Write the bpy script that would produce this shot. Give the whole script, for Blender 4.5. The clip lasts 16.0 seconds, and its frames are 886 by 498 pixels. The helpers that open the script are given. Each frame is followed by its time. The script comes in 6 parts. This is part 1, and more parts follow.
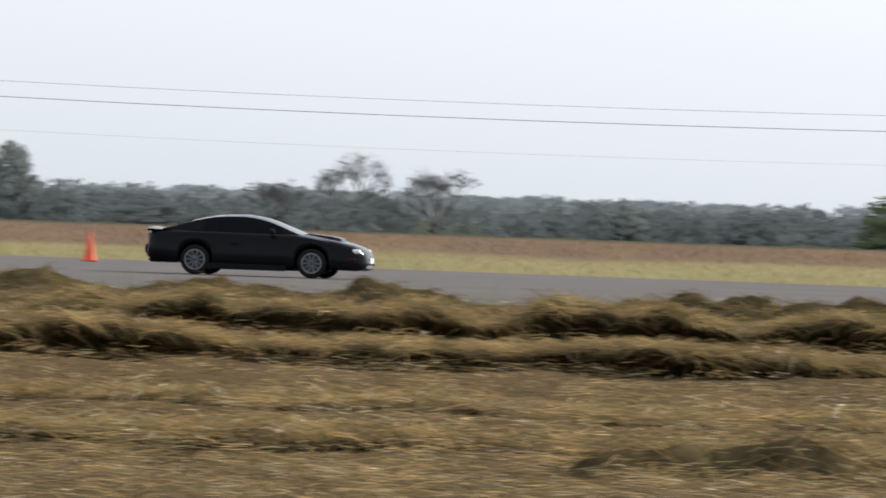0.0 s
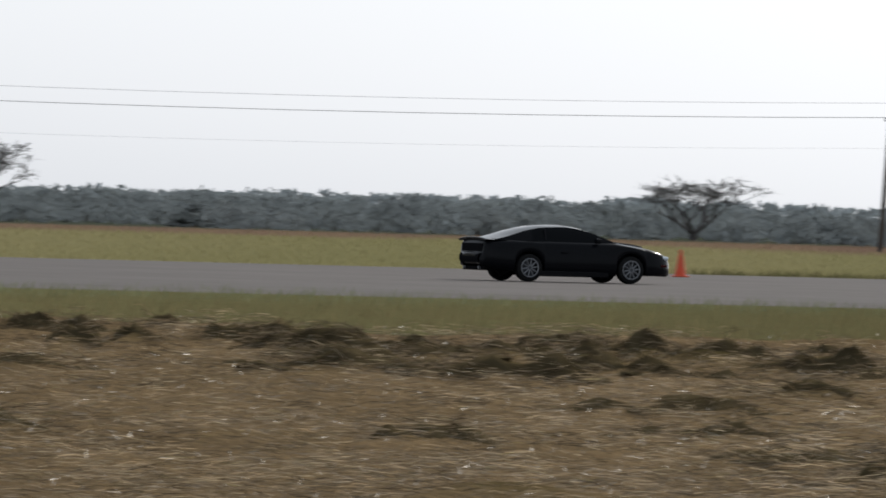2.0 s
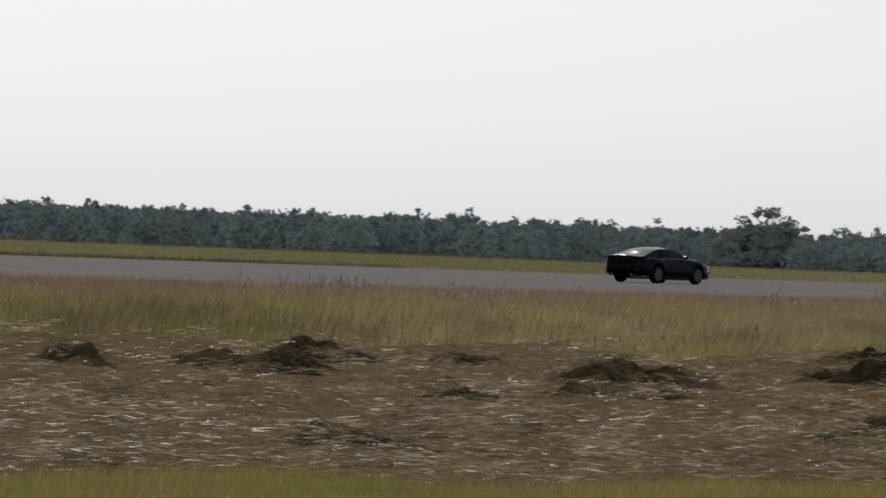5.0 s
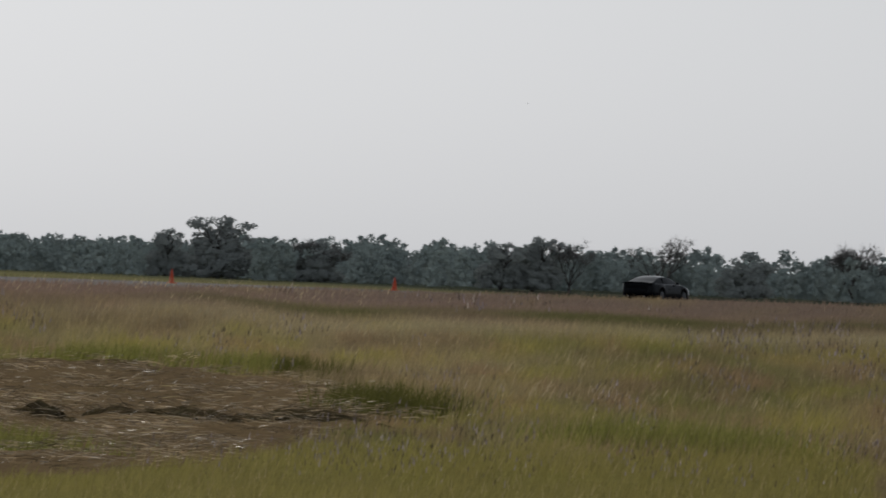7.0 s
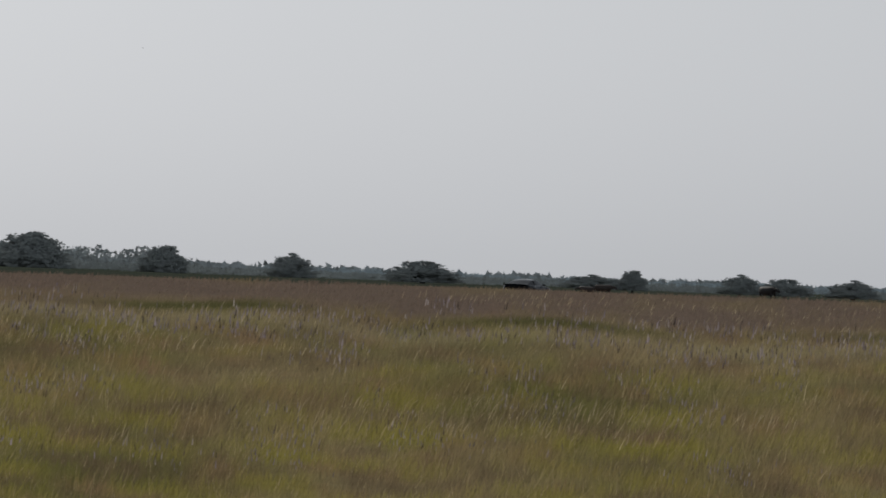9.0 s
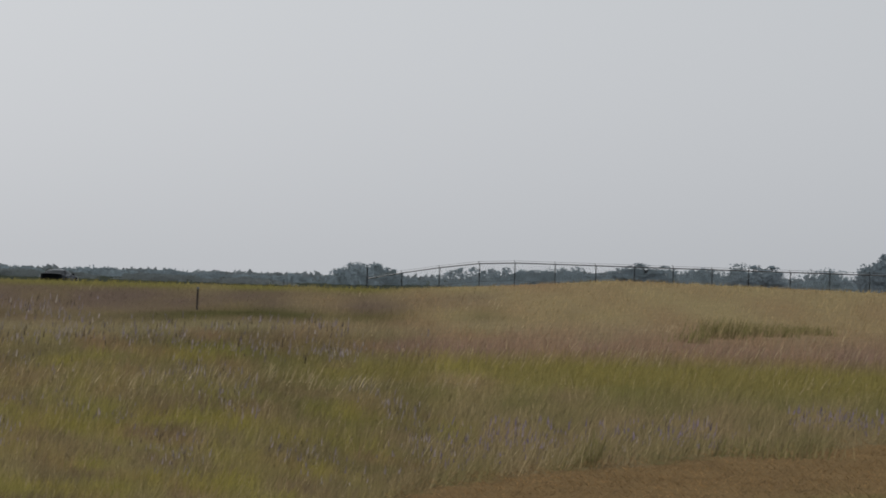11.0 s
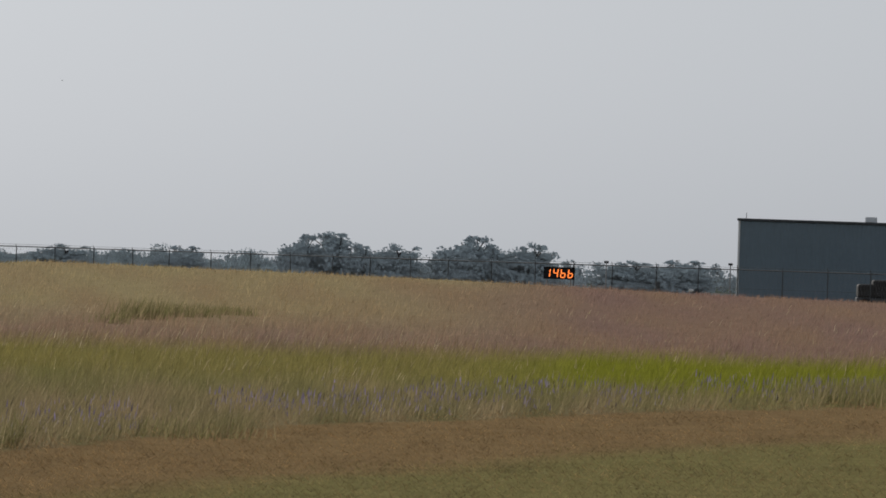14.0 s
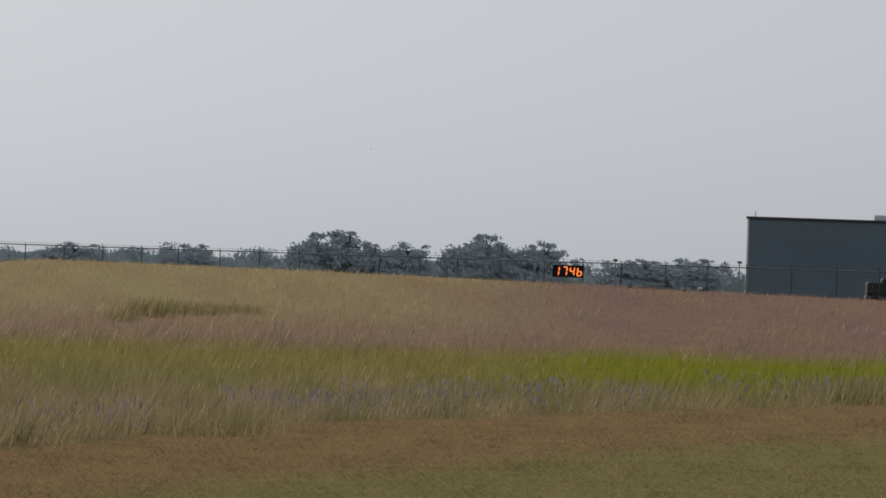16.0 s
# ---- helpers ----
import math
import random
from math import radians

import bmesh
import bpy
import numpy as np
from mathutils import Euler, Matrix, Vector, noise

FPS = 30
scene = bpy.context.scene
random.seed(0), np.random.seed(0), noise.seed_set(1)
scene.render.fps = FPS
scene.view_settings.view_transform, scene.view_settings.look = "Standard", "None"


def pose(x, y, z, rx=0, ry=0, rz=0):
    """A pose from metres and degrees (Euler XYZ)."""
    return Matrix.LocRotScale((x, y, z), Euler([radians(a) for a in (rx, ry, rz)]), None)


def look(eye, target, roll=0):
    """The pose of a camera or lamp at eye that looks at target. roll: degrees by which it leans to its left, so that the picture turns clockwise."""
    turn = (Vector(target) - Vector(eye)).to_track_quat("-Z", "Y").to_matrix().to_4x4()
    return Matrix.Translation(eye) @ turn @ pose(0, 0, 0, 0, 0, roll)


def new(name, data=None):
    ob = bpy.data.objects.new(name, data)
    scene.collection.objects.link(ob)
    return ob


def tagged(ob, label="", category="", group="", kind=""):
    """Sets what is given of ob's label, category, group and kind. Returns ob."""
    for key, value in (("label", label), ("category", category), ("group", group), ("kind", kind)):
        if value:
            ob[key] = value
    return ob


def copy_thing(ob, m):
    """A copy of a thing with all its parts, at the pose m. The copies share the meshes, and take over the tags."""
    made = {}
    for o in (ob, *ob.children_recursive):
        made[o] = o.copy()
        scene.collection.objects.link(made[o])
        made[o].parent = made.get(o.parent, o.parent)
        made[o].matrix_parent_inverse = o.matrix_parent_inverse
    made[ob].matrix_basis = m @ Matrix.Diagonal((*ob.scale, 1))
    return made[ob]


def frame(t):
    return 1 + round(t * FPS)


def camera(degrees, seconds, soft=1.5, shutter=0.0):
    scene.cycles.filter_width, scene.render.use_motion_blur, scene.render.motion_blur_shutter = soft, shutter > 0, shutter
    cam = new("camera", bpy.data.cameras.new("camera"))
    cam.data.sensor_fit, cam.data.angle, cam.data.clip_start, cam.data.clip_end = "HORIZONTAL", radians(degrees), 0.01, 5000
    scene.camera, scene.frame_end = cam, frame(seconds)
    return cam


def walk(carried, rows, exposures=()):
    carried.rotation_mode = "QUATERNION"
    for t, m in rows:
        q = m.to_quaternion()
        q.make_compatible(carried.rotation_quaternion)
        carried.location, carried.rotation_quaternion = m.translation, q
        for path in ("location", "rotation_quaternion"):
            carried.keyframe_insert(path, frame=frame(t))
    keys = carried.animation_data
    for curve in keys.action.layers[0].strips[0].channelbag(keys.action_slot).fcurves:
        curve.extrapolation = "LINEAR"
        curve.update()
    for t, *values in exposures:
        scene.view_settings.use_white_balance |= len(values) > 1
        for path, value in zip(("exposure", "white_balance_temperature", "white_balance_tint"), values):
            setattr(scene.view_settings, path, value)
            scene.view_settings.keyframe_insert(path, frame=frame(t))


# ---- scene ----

# The camera stands at the origin, 1.8 m up, and turns from the left of north to the right.
# Bearings are degrees clockwise from +Y; the runway lies along X.
EYE = 1.8
cam = camera(5.281, 16.0, soft=1.7, shutter=0.06)
walk(cam, [(t, pose(0, 0, EYE, 90 + p, -r, -b)) for t, b, p, r in (
    (0.0, -9.334, -0.269, 2.00), (0.1, -7.271, -0.269, 1.88), (0.2, -5.815, -0.269, 1.76),
    (0.3, -4.541, -0.268, 1.64), (0.4, -3.466, -0.268, 1.52), (0.5, -2.165, -0.267, 1.40),
    (0.6, -0.403, -0.263, 1.36), (0.7, 1.185, -0.258, 1.32), (0.8, 2.600, -0.253, 1.28),
    (0.9, 3.766, -0.263, 1.24), (1.0, 4.939, -0.273, 1.20), (1.1, 6.648, -0.271, 1.30),
    (1.2, 8.444, -0.269, 1.40), (1.3, 10.372, -0.266, 1.50), (1.4, 12.206, -0.264, 1.60),
    (1.5, 14.140, -0.261, 1.70), (1.6, 15.923, -0.261, 1.68), (1.7, 17.517, -0.261, 1.66),
    (1.8, 19.358, -0.260, 1.64), (1.9, 21.046, -0.260, 1.62), (2.0, 22.714, -0.260, 1.60),
    (2.1, 24.221, -0.256, 1.66), (2.2, 25.775, -0.252, 1.72), (2.3, 27.537, -0.248, 1.78),
    (2.4, 29.300, -0.244, 1.84), (2.5, 30.921, -0.241, 1.90), (2.6, 32.175, -0.234, 1.90),
    (2.7, 33.210, -0.228, 1.90), (2.8, 34.137, -0.222, 1.90), (2.9, 35.171, -0.216, 1.90),
    (3.0, 36.412, -0.210, 1.90), (3.1, 37.473, -0.216, 1.96), (3.3, 39.448, -0.229, 2.08),
    (3.5, 41.403, -0.241, 2.20), (3.7, 43.543, -0.225, 2.20), (4.4, 49.466, -0.169, 2.20),
    (5.1, 54.319, -0.113, 2.20), (5.8, 58.024, -0.057, 2.30), (6.0, 59.557, -0.031, 2.28),
    (6.3, 60.606, -0.033, 2.26), (6.5, 61.209, -0.014, 2.24), (7.0, 63.383, 0.066, 2.20),
    (7.3, 65.145, 0.123, 2.20), (7.5, 66.126, 0.161, 2.20), (8.0, 67.862, 0.170, 2.20),
    (8.5, 68.849, 0.116, 2.20), (9.0, 69.736, 0.072, 2.20), (9.5, 71.414, 0.096, 2.16),
    (10.0, 72.779, 0.092, 2.12), (10.2, 73.126, 0.082, 2.10), (11.2, 76.300, 0.143, 2.00),
    (12.3, 79.010, 0.209, 1.92), (12.5, 79.000, 0.199, 1.90), (13.0, 79.007, 0.169, 1.90),
    (13.5, 79.020, 0.142, 1.90), (14.0, 79.007, 0.121, 1.90), (14.5, 78.980, 0.111, 1.90),
    (15.0, 78.953, 0.108, 1.90), (15.5, 78.963, 0.101, 1.90), (16.0, 78.953, 0.108, 1.90),)],
     [(0, 0.5, 6500, 10), (1.0, 0.2, 6500, 10), (2.0, -0.28, 6350, 10), (3.0, -0.66, 6400, 10), (3.7, -0.76, 6400, 10), (6, -1.12, 6380, 10), (9, -1.1, 6300, 10), (12.5, -0.84, 6300, 10), (16, -0.84, 6300, 10)])

# ---- light ----
SUN_BEARING, SUN_HEIGHT = 48.0, 30.0
world = bpy.data.worlds.new("world")
scene.world = world
world.use_nodes = True
wn, wl = world.node_tree.nodes, world.node_tree.links
sky = wn.new("ShaderNodeTexSky")
sky.sky_type, sky.sun_disc = "NISHITA", False
sky.sun_elevation, sky.sun_rotation = radians(SUN_HEIGHT), radians(SUN_BEARING)
sky.air_density, sky.dust_density, sky.ozone_density, sky.altitude = 1.0, 1.5, 1.0, 50
hsv = wn.new("ShaderNodeHueSaturation")
hsv.inputs["Saturation"].default_value = 0.15
wl.new(sky.outputs[0], hsv.inputs["Color"])
haze = wn.new("ShaderNodeMix")
haze.data_type = "RGBA"
haze.inputs[0].default_value = 0.45
haze.inputs[7].default_value = (5.8, 6.55, 7.5, 1)  # thin even haze over the whole sky
wl.new(hsv.outputs[0], haze.inputs[6])
wl.new(haze.outputs[2], wn["Background"].inputs["Color"])
wn["Background"].inputs["Strength"].default_value = 0.118

sun_data = bpy.data.lights.new("sun", "SUN")
sun_data.energy, sun_data.angle, sun_data.color = 5.0, radians(1.5), (1.0, 0.93, 0.82)
sun = new("sun", sun_data)
sb, sh = radians(SUN_BEARING), radians(SUN_HEIGHT)
sun.matrix_world = look((0, 0, 60), (-math.sin(sb) * math.cos(sh) * 50, -math.cos(sb) * math.cos(sh) * 50, 60 - math.sin(sh) * 50))


# ---- materials ----
def material(name, colour, rough=0.8, metal=0.0, vary=0.15, scale=8.0, bump=0.0, coat=0.0, emit=0.0, shine=0.5):
    m = bpy.data.materials.new(name)
    m.use_nodes = True
    nt = m.node_tree
    b = nt.nodes["Principled BSDF"]
    b.inputs["Roughness"].default_value, b.inputs["Metallic"].default_value = rough, metal
    b.inputs["Coat Weight"].default_value = coat
    b.inputs["Specular IOR Level"].default_value = shine
    co = nt.nodes.new("ShaderNodeTexCoord")
    n1, n2 = nt.nodes.new("ShaderNodeTexNoise"), nt.nodes.new("ShaderNodeTexNoise")
    n1.inputs["Scale"].default_value, n2.inputs["Scale"].default_value = scale, scale * 7
    n1.inputs["Detail"].default_value = 4
    mixn = nt.nodes.new("ShaderNodeMath")
    mixn.operation = "ADD"
    for n, i in ((n1, 0), (n2, 1)):
        nt.links.new(co.outputs["Object"], n.inputs["Vector"])
        nt.links.new(n.outputs["Fac"], mixn.inputs[i])
    ramp = nt.nodes.new("ShaderNodeMapRange")
    ramp.inputs["From Min"].default_value, ramp.inputs["From Max"].default_value = 0.6, 1.4
    ramp.inputs["To Min"].default_value, ramp.inputs["To Max"].default_value = 1 - vary, 1 + vary
    nt.links.new(mixn.outputs[0], ramp.inputs["Value"])
    mul = nt.nodes.new("ShaderNodeVectorMath")
    mul.operation = "SCALE"
    mul.inputs[0].default_value = colour
    nt.links.new(ramp.outputs[0], mul.inputs["Scale"])
    nt.links.new(mul.outputs[0], b.inputs["Base Color"])
    if bump:
        bp = nt.nodes.new("ShaderNodeBump")
        bp.inputs["Strength"].default_value, bp.inputs["Distance"].default_value = bump, 0.05
        nt.links.new(mixn.outputs[0], bp.inputs["Height"])
        nt.links.new(bp.outputs[0], b.inputs["Normal"])
    if emit:
        b.inputs["Emission Color"].default_value = (*colour, 1)
        b.inputs["Emission Strength"].default_value = emit
    return m


def leaf_material(name, glow=0.45, rough=0.6):
    """Thin blades and leaves: their colour comes from the 'tint' attribute, and light comes through them."""
    m = bpy.data.materials.new(name)
    m.use_nodes = True
    nt = m.node_tree
    nt.nodes.clear()
    out = nt.nodes.new("ShaderNodeOutputMaterial")
    at = nt.nodes.new("ShaderNodeAttribute")
    at.attribute_name = "tint"
    d, tr, mx = nt.nodes.new("ShaderNodeBsdfPrincipled"), nt.nodes.new("ShaderNodeBsdfTranslucent"), nt.nodes.new("ShaderNodeMixShader")
    d.inputs["Roughness"].default_value = rough
    d.inputs["Specular IOR Level"].default_value = 0.17 if name == "dry_straw" else 0.0 if name == "matted_tufts" else 0.06
    mx.inputs[0].default_value = glow
    if name == "tree_leaves":  # stored normals turn the leaves to the stand, so the sun barely lights them
        cr, vt = nt.nodes.new("ShaderNodeAttribute"), nt.nodes.new("ShaderNodeVectorTransform")
        cr.attribute_name = "crown"
        vt.vector_type, vt.convert_from, vt.convert_to = "NORMAL", "OBJECT", "WORLD"
        nt.links.new(cr.outputs["Vector"], vt.inputs[0])
        nt.links.new(vt.outputs[0], d.inputs["Normal"])
        nt.links.new(vt.outputs[0], tr.inputs["Normal"])
    nt.links.new(at.outputs["Color"], d.inputs["Base Color"])
    nt.links.new(at.outputs["Color"], tr.inputs["Color"])
    nt.links.new(d.outputs[0], mx.inputs[1])
    nt.links.new(tr.outputs[0], mx.inputs[2])
    nt.links.new(mx.outputs[0], out.inputs["Surface"])
    return m


def soil_material():
    m = bpy.data.materials.new("soil")
    m.use_nodes = True
    nt = m.node_tree
    b = nt.nodes["Principled BSDF"]
    b.inputs["Roughness"].default_value = 1.0
    b.inputs["Specular IOR Level"].default_value = 0.0
    at = nt.nodes.new("ShaderNodeAttribute")
    at.attribute_name = "tint"
    co = nt.nodes.new("ShaderNodeTexCoord")
    n1, n2 = nt.nodes.new("ShaderNodeTexNoise"), nt.nodes.new("ShaderNodeTexNoise")
    n1.inputs["Scale"].default_value, n2.inputs["Scale"].default_value = 1.2, 11.0
    n1.inputs["Detail"].default_value = n2.inputs["Detail"].default_value = 5
    ad = nt.nodes.new("ShaderNodeMath")
    for n, i in ((n1, 0), (n2, 1)):
        nt.links.new(co.outputs["Object"], n.inputs["Vector"])
        nt.links.new(n.outputs["Fac"], ad.inputs[i])
    ramp = nt.nodes.new("ShaderNodeMapRange")
    ramp.inputs["From Min"].default_value, ramp.inputs["From Max"].default_value = 0.6, 1.4
    ramp.inputs["To Min"].default_value, ramp.inputs["To Max"].default_value = 0.75, 1.22
    nt.links.new(ad.outputs[0], ramp.inputs["Value"])
    mul = nt.nodes.new("ShaderNodeVectorMath")
    mul.operation = "SCALE"
    nt.links.new(at.outputs["Color"], mul.inputs[0])
    nt.links.new(ramp.outputs[0], mul.inputs["Scale"])
    nt.links.new(mul.outputs[0], b.inputs["Base Color"])
    bp = nt.nodes.new("ShaderNodeBump")
    bp.inputs["Strength"].default_value, bp.inputs["Distance"].default_value = 0.7, 0.08
    nt.links.new(ad.outputs[0], bp.inputs["Height"])
    nt.links.new(bp.outputs[0], b.inputs["Normal"])
    return m


SOIL = soil_material()
BLADE = leaf_material("grass_blades", 0.5, 0.7)
MEADOW = leaf_material("meadow_blades", 0.4, 0.8)
STRAW = leaf_material("dry_straw", 0.3, 0.45)
TUFT = leaf_material("matted_tufts", 0.12, 0.7)
LEAF = leaf_material("tree_leaves", 0.06, 0.9)
ASPHALT = material("asphalt", (0.096, 0.088, 0.088), 0.95, vary=0.18, scale=0.15, shine=0.07)
BARK = material("bark", (0.11, 0.10, 0.092), 0.9, scale=3, vary=0.3, bump=0.4)
POLEWOOD = material("weathered_pole", (0.085, 0.07, 0.06), 0.9, scale=2, vary=0.3, bump=0.3)
WIRE = material("wire", (0.12, 0.12, 0.12), 0.5, 0.6)
ORANGE = material("cone_orange", (0.75, 0.09, 0.03), 0.55, vary=0.12, scale=4)
RUBBER = material("rubber", (0.016, 0.016, 0.016), 0.9, shine=0.05)
PAINT = material("black_paint", (0.006, 0.0065, 0.008), 0.14, 0.0, vary=0.1, coat=0.0, shine=0.1)
GLASS = material("tinted_glass", (0.004, 0.005, 0.006), 0.04, 0.0, vary=0.05, shine=0.07)
ALLOY = material("wheel_alloy", (0.21, 0.215, 0.225), 0.5, 0.6, vary=0.1)
LAMP = material("headlamp_glass", (0.75, 0.8, 0.85), 0.1, 0.2, vary=0.05)
TAIL = material("tail_lens", (0.06, 0.008, 0.008), 0.4, vary=0.05, shine=0.08)
WHITE = material("white_paint", (0.75, 0.75, 0.74), 0.5, vary=0.08)
METAL = material("grey_steel", (0.3, 0.3, 0.31), 0.5, 0.7, vary=0.2, scale=5)
MATTE = material("matte_black_trim", (0.012, 0.012, 0.013), 0.9, vary=0.2, shine=0.0)
BOARD = material("board_black", (0.025, 0.025, 0.027), 0.8, vary=0.3, scale=3, shine=0.1)
BOARDGREY = material("board_frame", (0.085, 0.08, 0.078), 0.55, 0.2, vary=0.25, scale=3)
YELLOW = material("yellow_leg", (0.40, 0.29, 0.03), 0.6, vary=0.15)
SHEET = material("grey_blue_sheet_metal", (0.16, 0.21, 0.245), 0.6, 0.0, vary=0.08, scale=0.4)
TRIMDARK = material("dark_trim", (0.06, 0.065, 0.07), 0.6)
LED = material("lit_segment", (1.0, 0.22, 0.04), 0.5, vary=0.02, emit=3.0)
HIDE = material("black_hide", (0.02, 0.018, 0.017), 0.8, vary=0.3)
REDHIDE = material("brown_hide", (0.05, 0.038, 0.032), 0.8, vary=0.3)
SACK = material("sandbag", (0.2, 0.16, 0.13), 0.9, vary=0.3)
FEATHER = material("dark_feathers", (0.03, 0.03, 0.03), 0.8)


# ---- mesh helpers ----
def polar(bearing, dist, z=0.0):
    return Vector((dist * math.sin(radians(bearing)), dist * math.cos(radians(bearing)), z))


def mesh_from(name, verts, faces, mat, smooth=False):
    me = bpy.data.meshes.new(name)
    me.from_pydata([tuple(v) for v in verts], [], [tuple(q) for q in faces])
    me.materials.append(mat)
    if smooth:
        me.shade_smooth()
    return me


def part(name, bm, mat, parent=None, label="", smooth=False):
    """Links a bmesh as one mesh object, under its thing where one is given."""
    me = bpy.data.meshes.new(name)
    bmesh.ops.recalc_face_normals(bm, faces=bm.faces)
    bm.to_mesh(me)
    bm.free()
    me.materials.append(mat)
    if smooth:
        me.shade_smooth()
    ob = new(name, me)
    if parent is not None:
        ob.parent = parent
    if label:
        tagged(ob, label)
    return ob


def thing(name, label, category, m, group=""):
    ob = new(name)
    ob.matrix_world = m
    return tagged(ob, label, category, group)


def box(bm, cx, cy, cz, sx, sy, sz, bevel=0.0, m=None):
    r = bmesh.ops.create_cube(bm, size=1.0, matrix=(m or Matrix()) @ Matrix.Translation((cx, cy, cz)) @ Matrix.Diagonal((sx, sy, sz, 1)))
    if bevel:
        edges = list({e for v in r["verts"] for e in v.link_edges})
        bmesh.ops.bevel(bm, geom=edges, offset=bevel, segments=2, affect="EDGES", profile=0.5)
    return bm


def tube(bm, a, b, r0, r1=None, n=6):
    a, b = Vector(a), Vector(b)
    d = b - a
    q = d.to_track_quat("Z", "Y").to_matrix().to_4x4()
    bmesh.ops.create_cone(bm, cap_ends=True, segments=n, radius1=r0, radius2=r0 if r1 is None else r1, depth=d.length,
                          matrix=Matrix.Translation((a + b) / 2) @ q)
    return bm


def tinted_mesh(name, co, tri, colours, mat, crown=None):
    """A mesh of loose triangles, or a sheet, whose 'tint' is given vertex by vertex."""
    me = bpy.data.meshes.new(name)
    n, k = len(co), len(tri)
    me.vertices.add(n)
    me.vertices.foreach_set("co", np.asarray(co, np.float32).ravel())
    me.loops.add(tri.size)
    me.loops.foreach_set("vertex_index", np.asarray(tri, np.int32).ravel())
    me.polygons.add(k)
    me.polygons.foreach_set("loop_start", np.arange(0, tri.size, tri.shape[1], dtype=np.int32))
    at = me.attributes.new("tint", "FLOAT_COLOR", "POINT")
    rgba = np.ones((n, 4), np.float32)
    rgba[:, :3] = colours
    at.data.foreach_set("color", rgba.ravel())
    if crown is not None:
        me.attributes.new("crown", "FLOAT_VECTOR", "POINT").data.foreach_set("vector", np.asarray(crown, np.float32).ravel())
    me.materials.append(mat)
    me.update(calc_edges=True)
    return me


# ---- the lie of the land ----
def wave(x, y, seed, size):
    """Smooth noise from sums of sines, about -1 to 1."""
    r = np.random.default_rng(seed)
    v = 0
    for k in range(7):
        a, ph, s = r.uniform(0, 6.28), r.uniform(0, 6.28), size * r.uniform(0.5, 1.8)
        v = v + np.sin((x * math.cos(a) + y * math.sin(a)) * 6.28 / s + ph)
    return v / 3.2


ROAD_NEAR, ROAD_FAR = 174.0, 243.0


def hay_near(b):
    return np.interp(b, [38.6, 39.0, 40.2, 41, 44, 50, 57, 62, 63.4], [40, 62, 62, 50, 50, 64, 71, 78, 106])


def hay_far(b):
    return np.interp(b, [-20, -9, -3, 5, 13, 23, 36, 42, 58, 62, 63.4], [178, 174, 163, 152, 142, 136, 138, 146, 143, 142, 108])


def mown_far(b):
    return np.interp(b, [74.5, 76.4, 79, 81.7, 90], [60, 90, 112, 142, 150])


def is_hay(b, d):
    return (b < 63.4) & (d > hay_near(b) + wave(b * 1.7, d * 0.05, 3, 4) * 3) & (d < hay_far(b) + wave(b * 1.7, d * 0.05, 4, 2) * 4)


def is_mown(b, d):
    return (b > 74.5) & (d < mown_far(b) + wave(b * 1.2, d * 0.05, 5, 3) * 2)


# heaps of cut hay: bearing, distance, half width, half depth, height
HEAPS = []
hr = random.Random(4)
for i in range(420):
    hb = hr.uniform(-14, 63)
    far, near = float(hay_far(hb)), float(hay_near(hb))
    u = hr.random()
    back = float(np.interp(hb, [-8, 1, 60], [4, 28, 20]))
    hd = far - back - (u ** 1.6) * min(78, far - near - back - 2)
    if hb > 50 and hr.random() < 0.6:
        continue
    big = max(0.0, 1 - (hb + 12) / 26)
    wide = hr.uniform(0.3, 1.1) * (1 + 0.9 * big)
    HEAPS.append((hb, hd, wide, hr.uniform(0.4, 0.8) * (1 + 0.5 * big), hr.uniform(0.05, 0.19) * (1 + 0.6 * big) * (1.25 if u < 0.45 else 0.7)))
# windrows and heaps that stand out
# bearing, distance, half width, height
WEST_HEAPS = [
    (-11.75, 104, 0.20, 0.37), (-11.28, 125, 0.59, 0.37), (-10.66, 99, 0.47, 0.35), (-9.91, 113, 0.59, 0.54), (-9.23, 100, 0.43, 0.48),
    (-8.14, 131, 0.75, 0.55), (-7.57, 62, 0.35, 0.29), (-7.19, 137, 0.59, 0.41), (-5.17, 63, 0.15, 0.21), (-4.53, 79, 0.23, 0.34),
    (-4.51, 78, 0.15, 0.42), (-3.89, 61, 0.23, 0.35), (-3.74, 64, 0.24, 0.27), (-2.67, 123, 0.26, 0.44), (-1.34, 77, 0.27, 0.23),
    (0.51, 100, 0.28, 0.45), (1.54, 99, 0.28, 0.33), (1.55, 104, 0.25, 0.30), (2.84, 102, 0.27, 0.40), (4.51, 128, 0.37, 0.34),
    (5.85, 74, 0.28, 0.21), (6.65, 76, 0.36, 0.22), (8.30, 124, 0.33, 0.33), (8.56, 62, 0.18, 0.13), (10.86, 116, 0.22, 0.25),
    (11.56, 115, 0.44, 0.49),
]
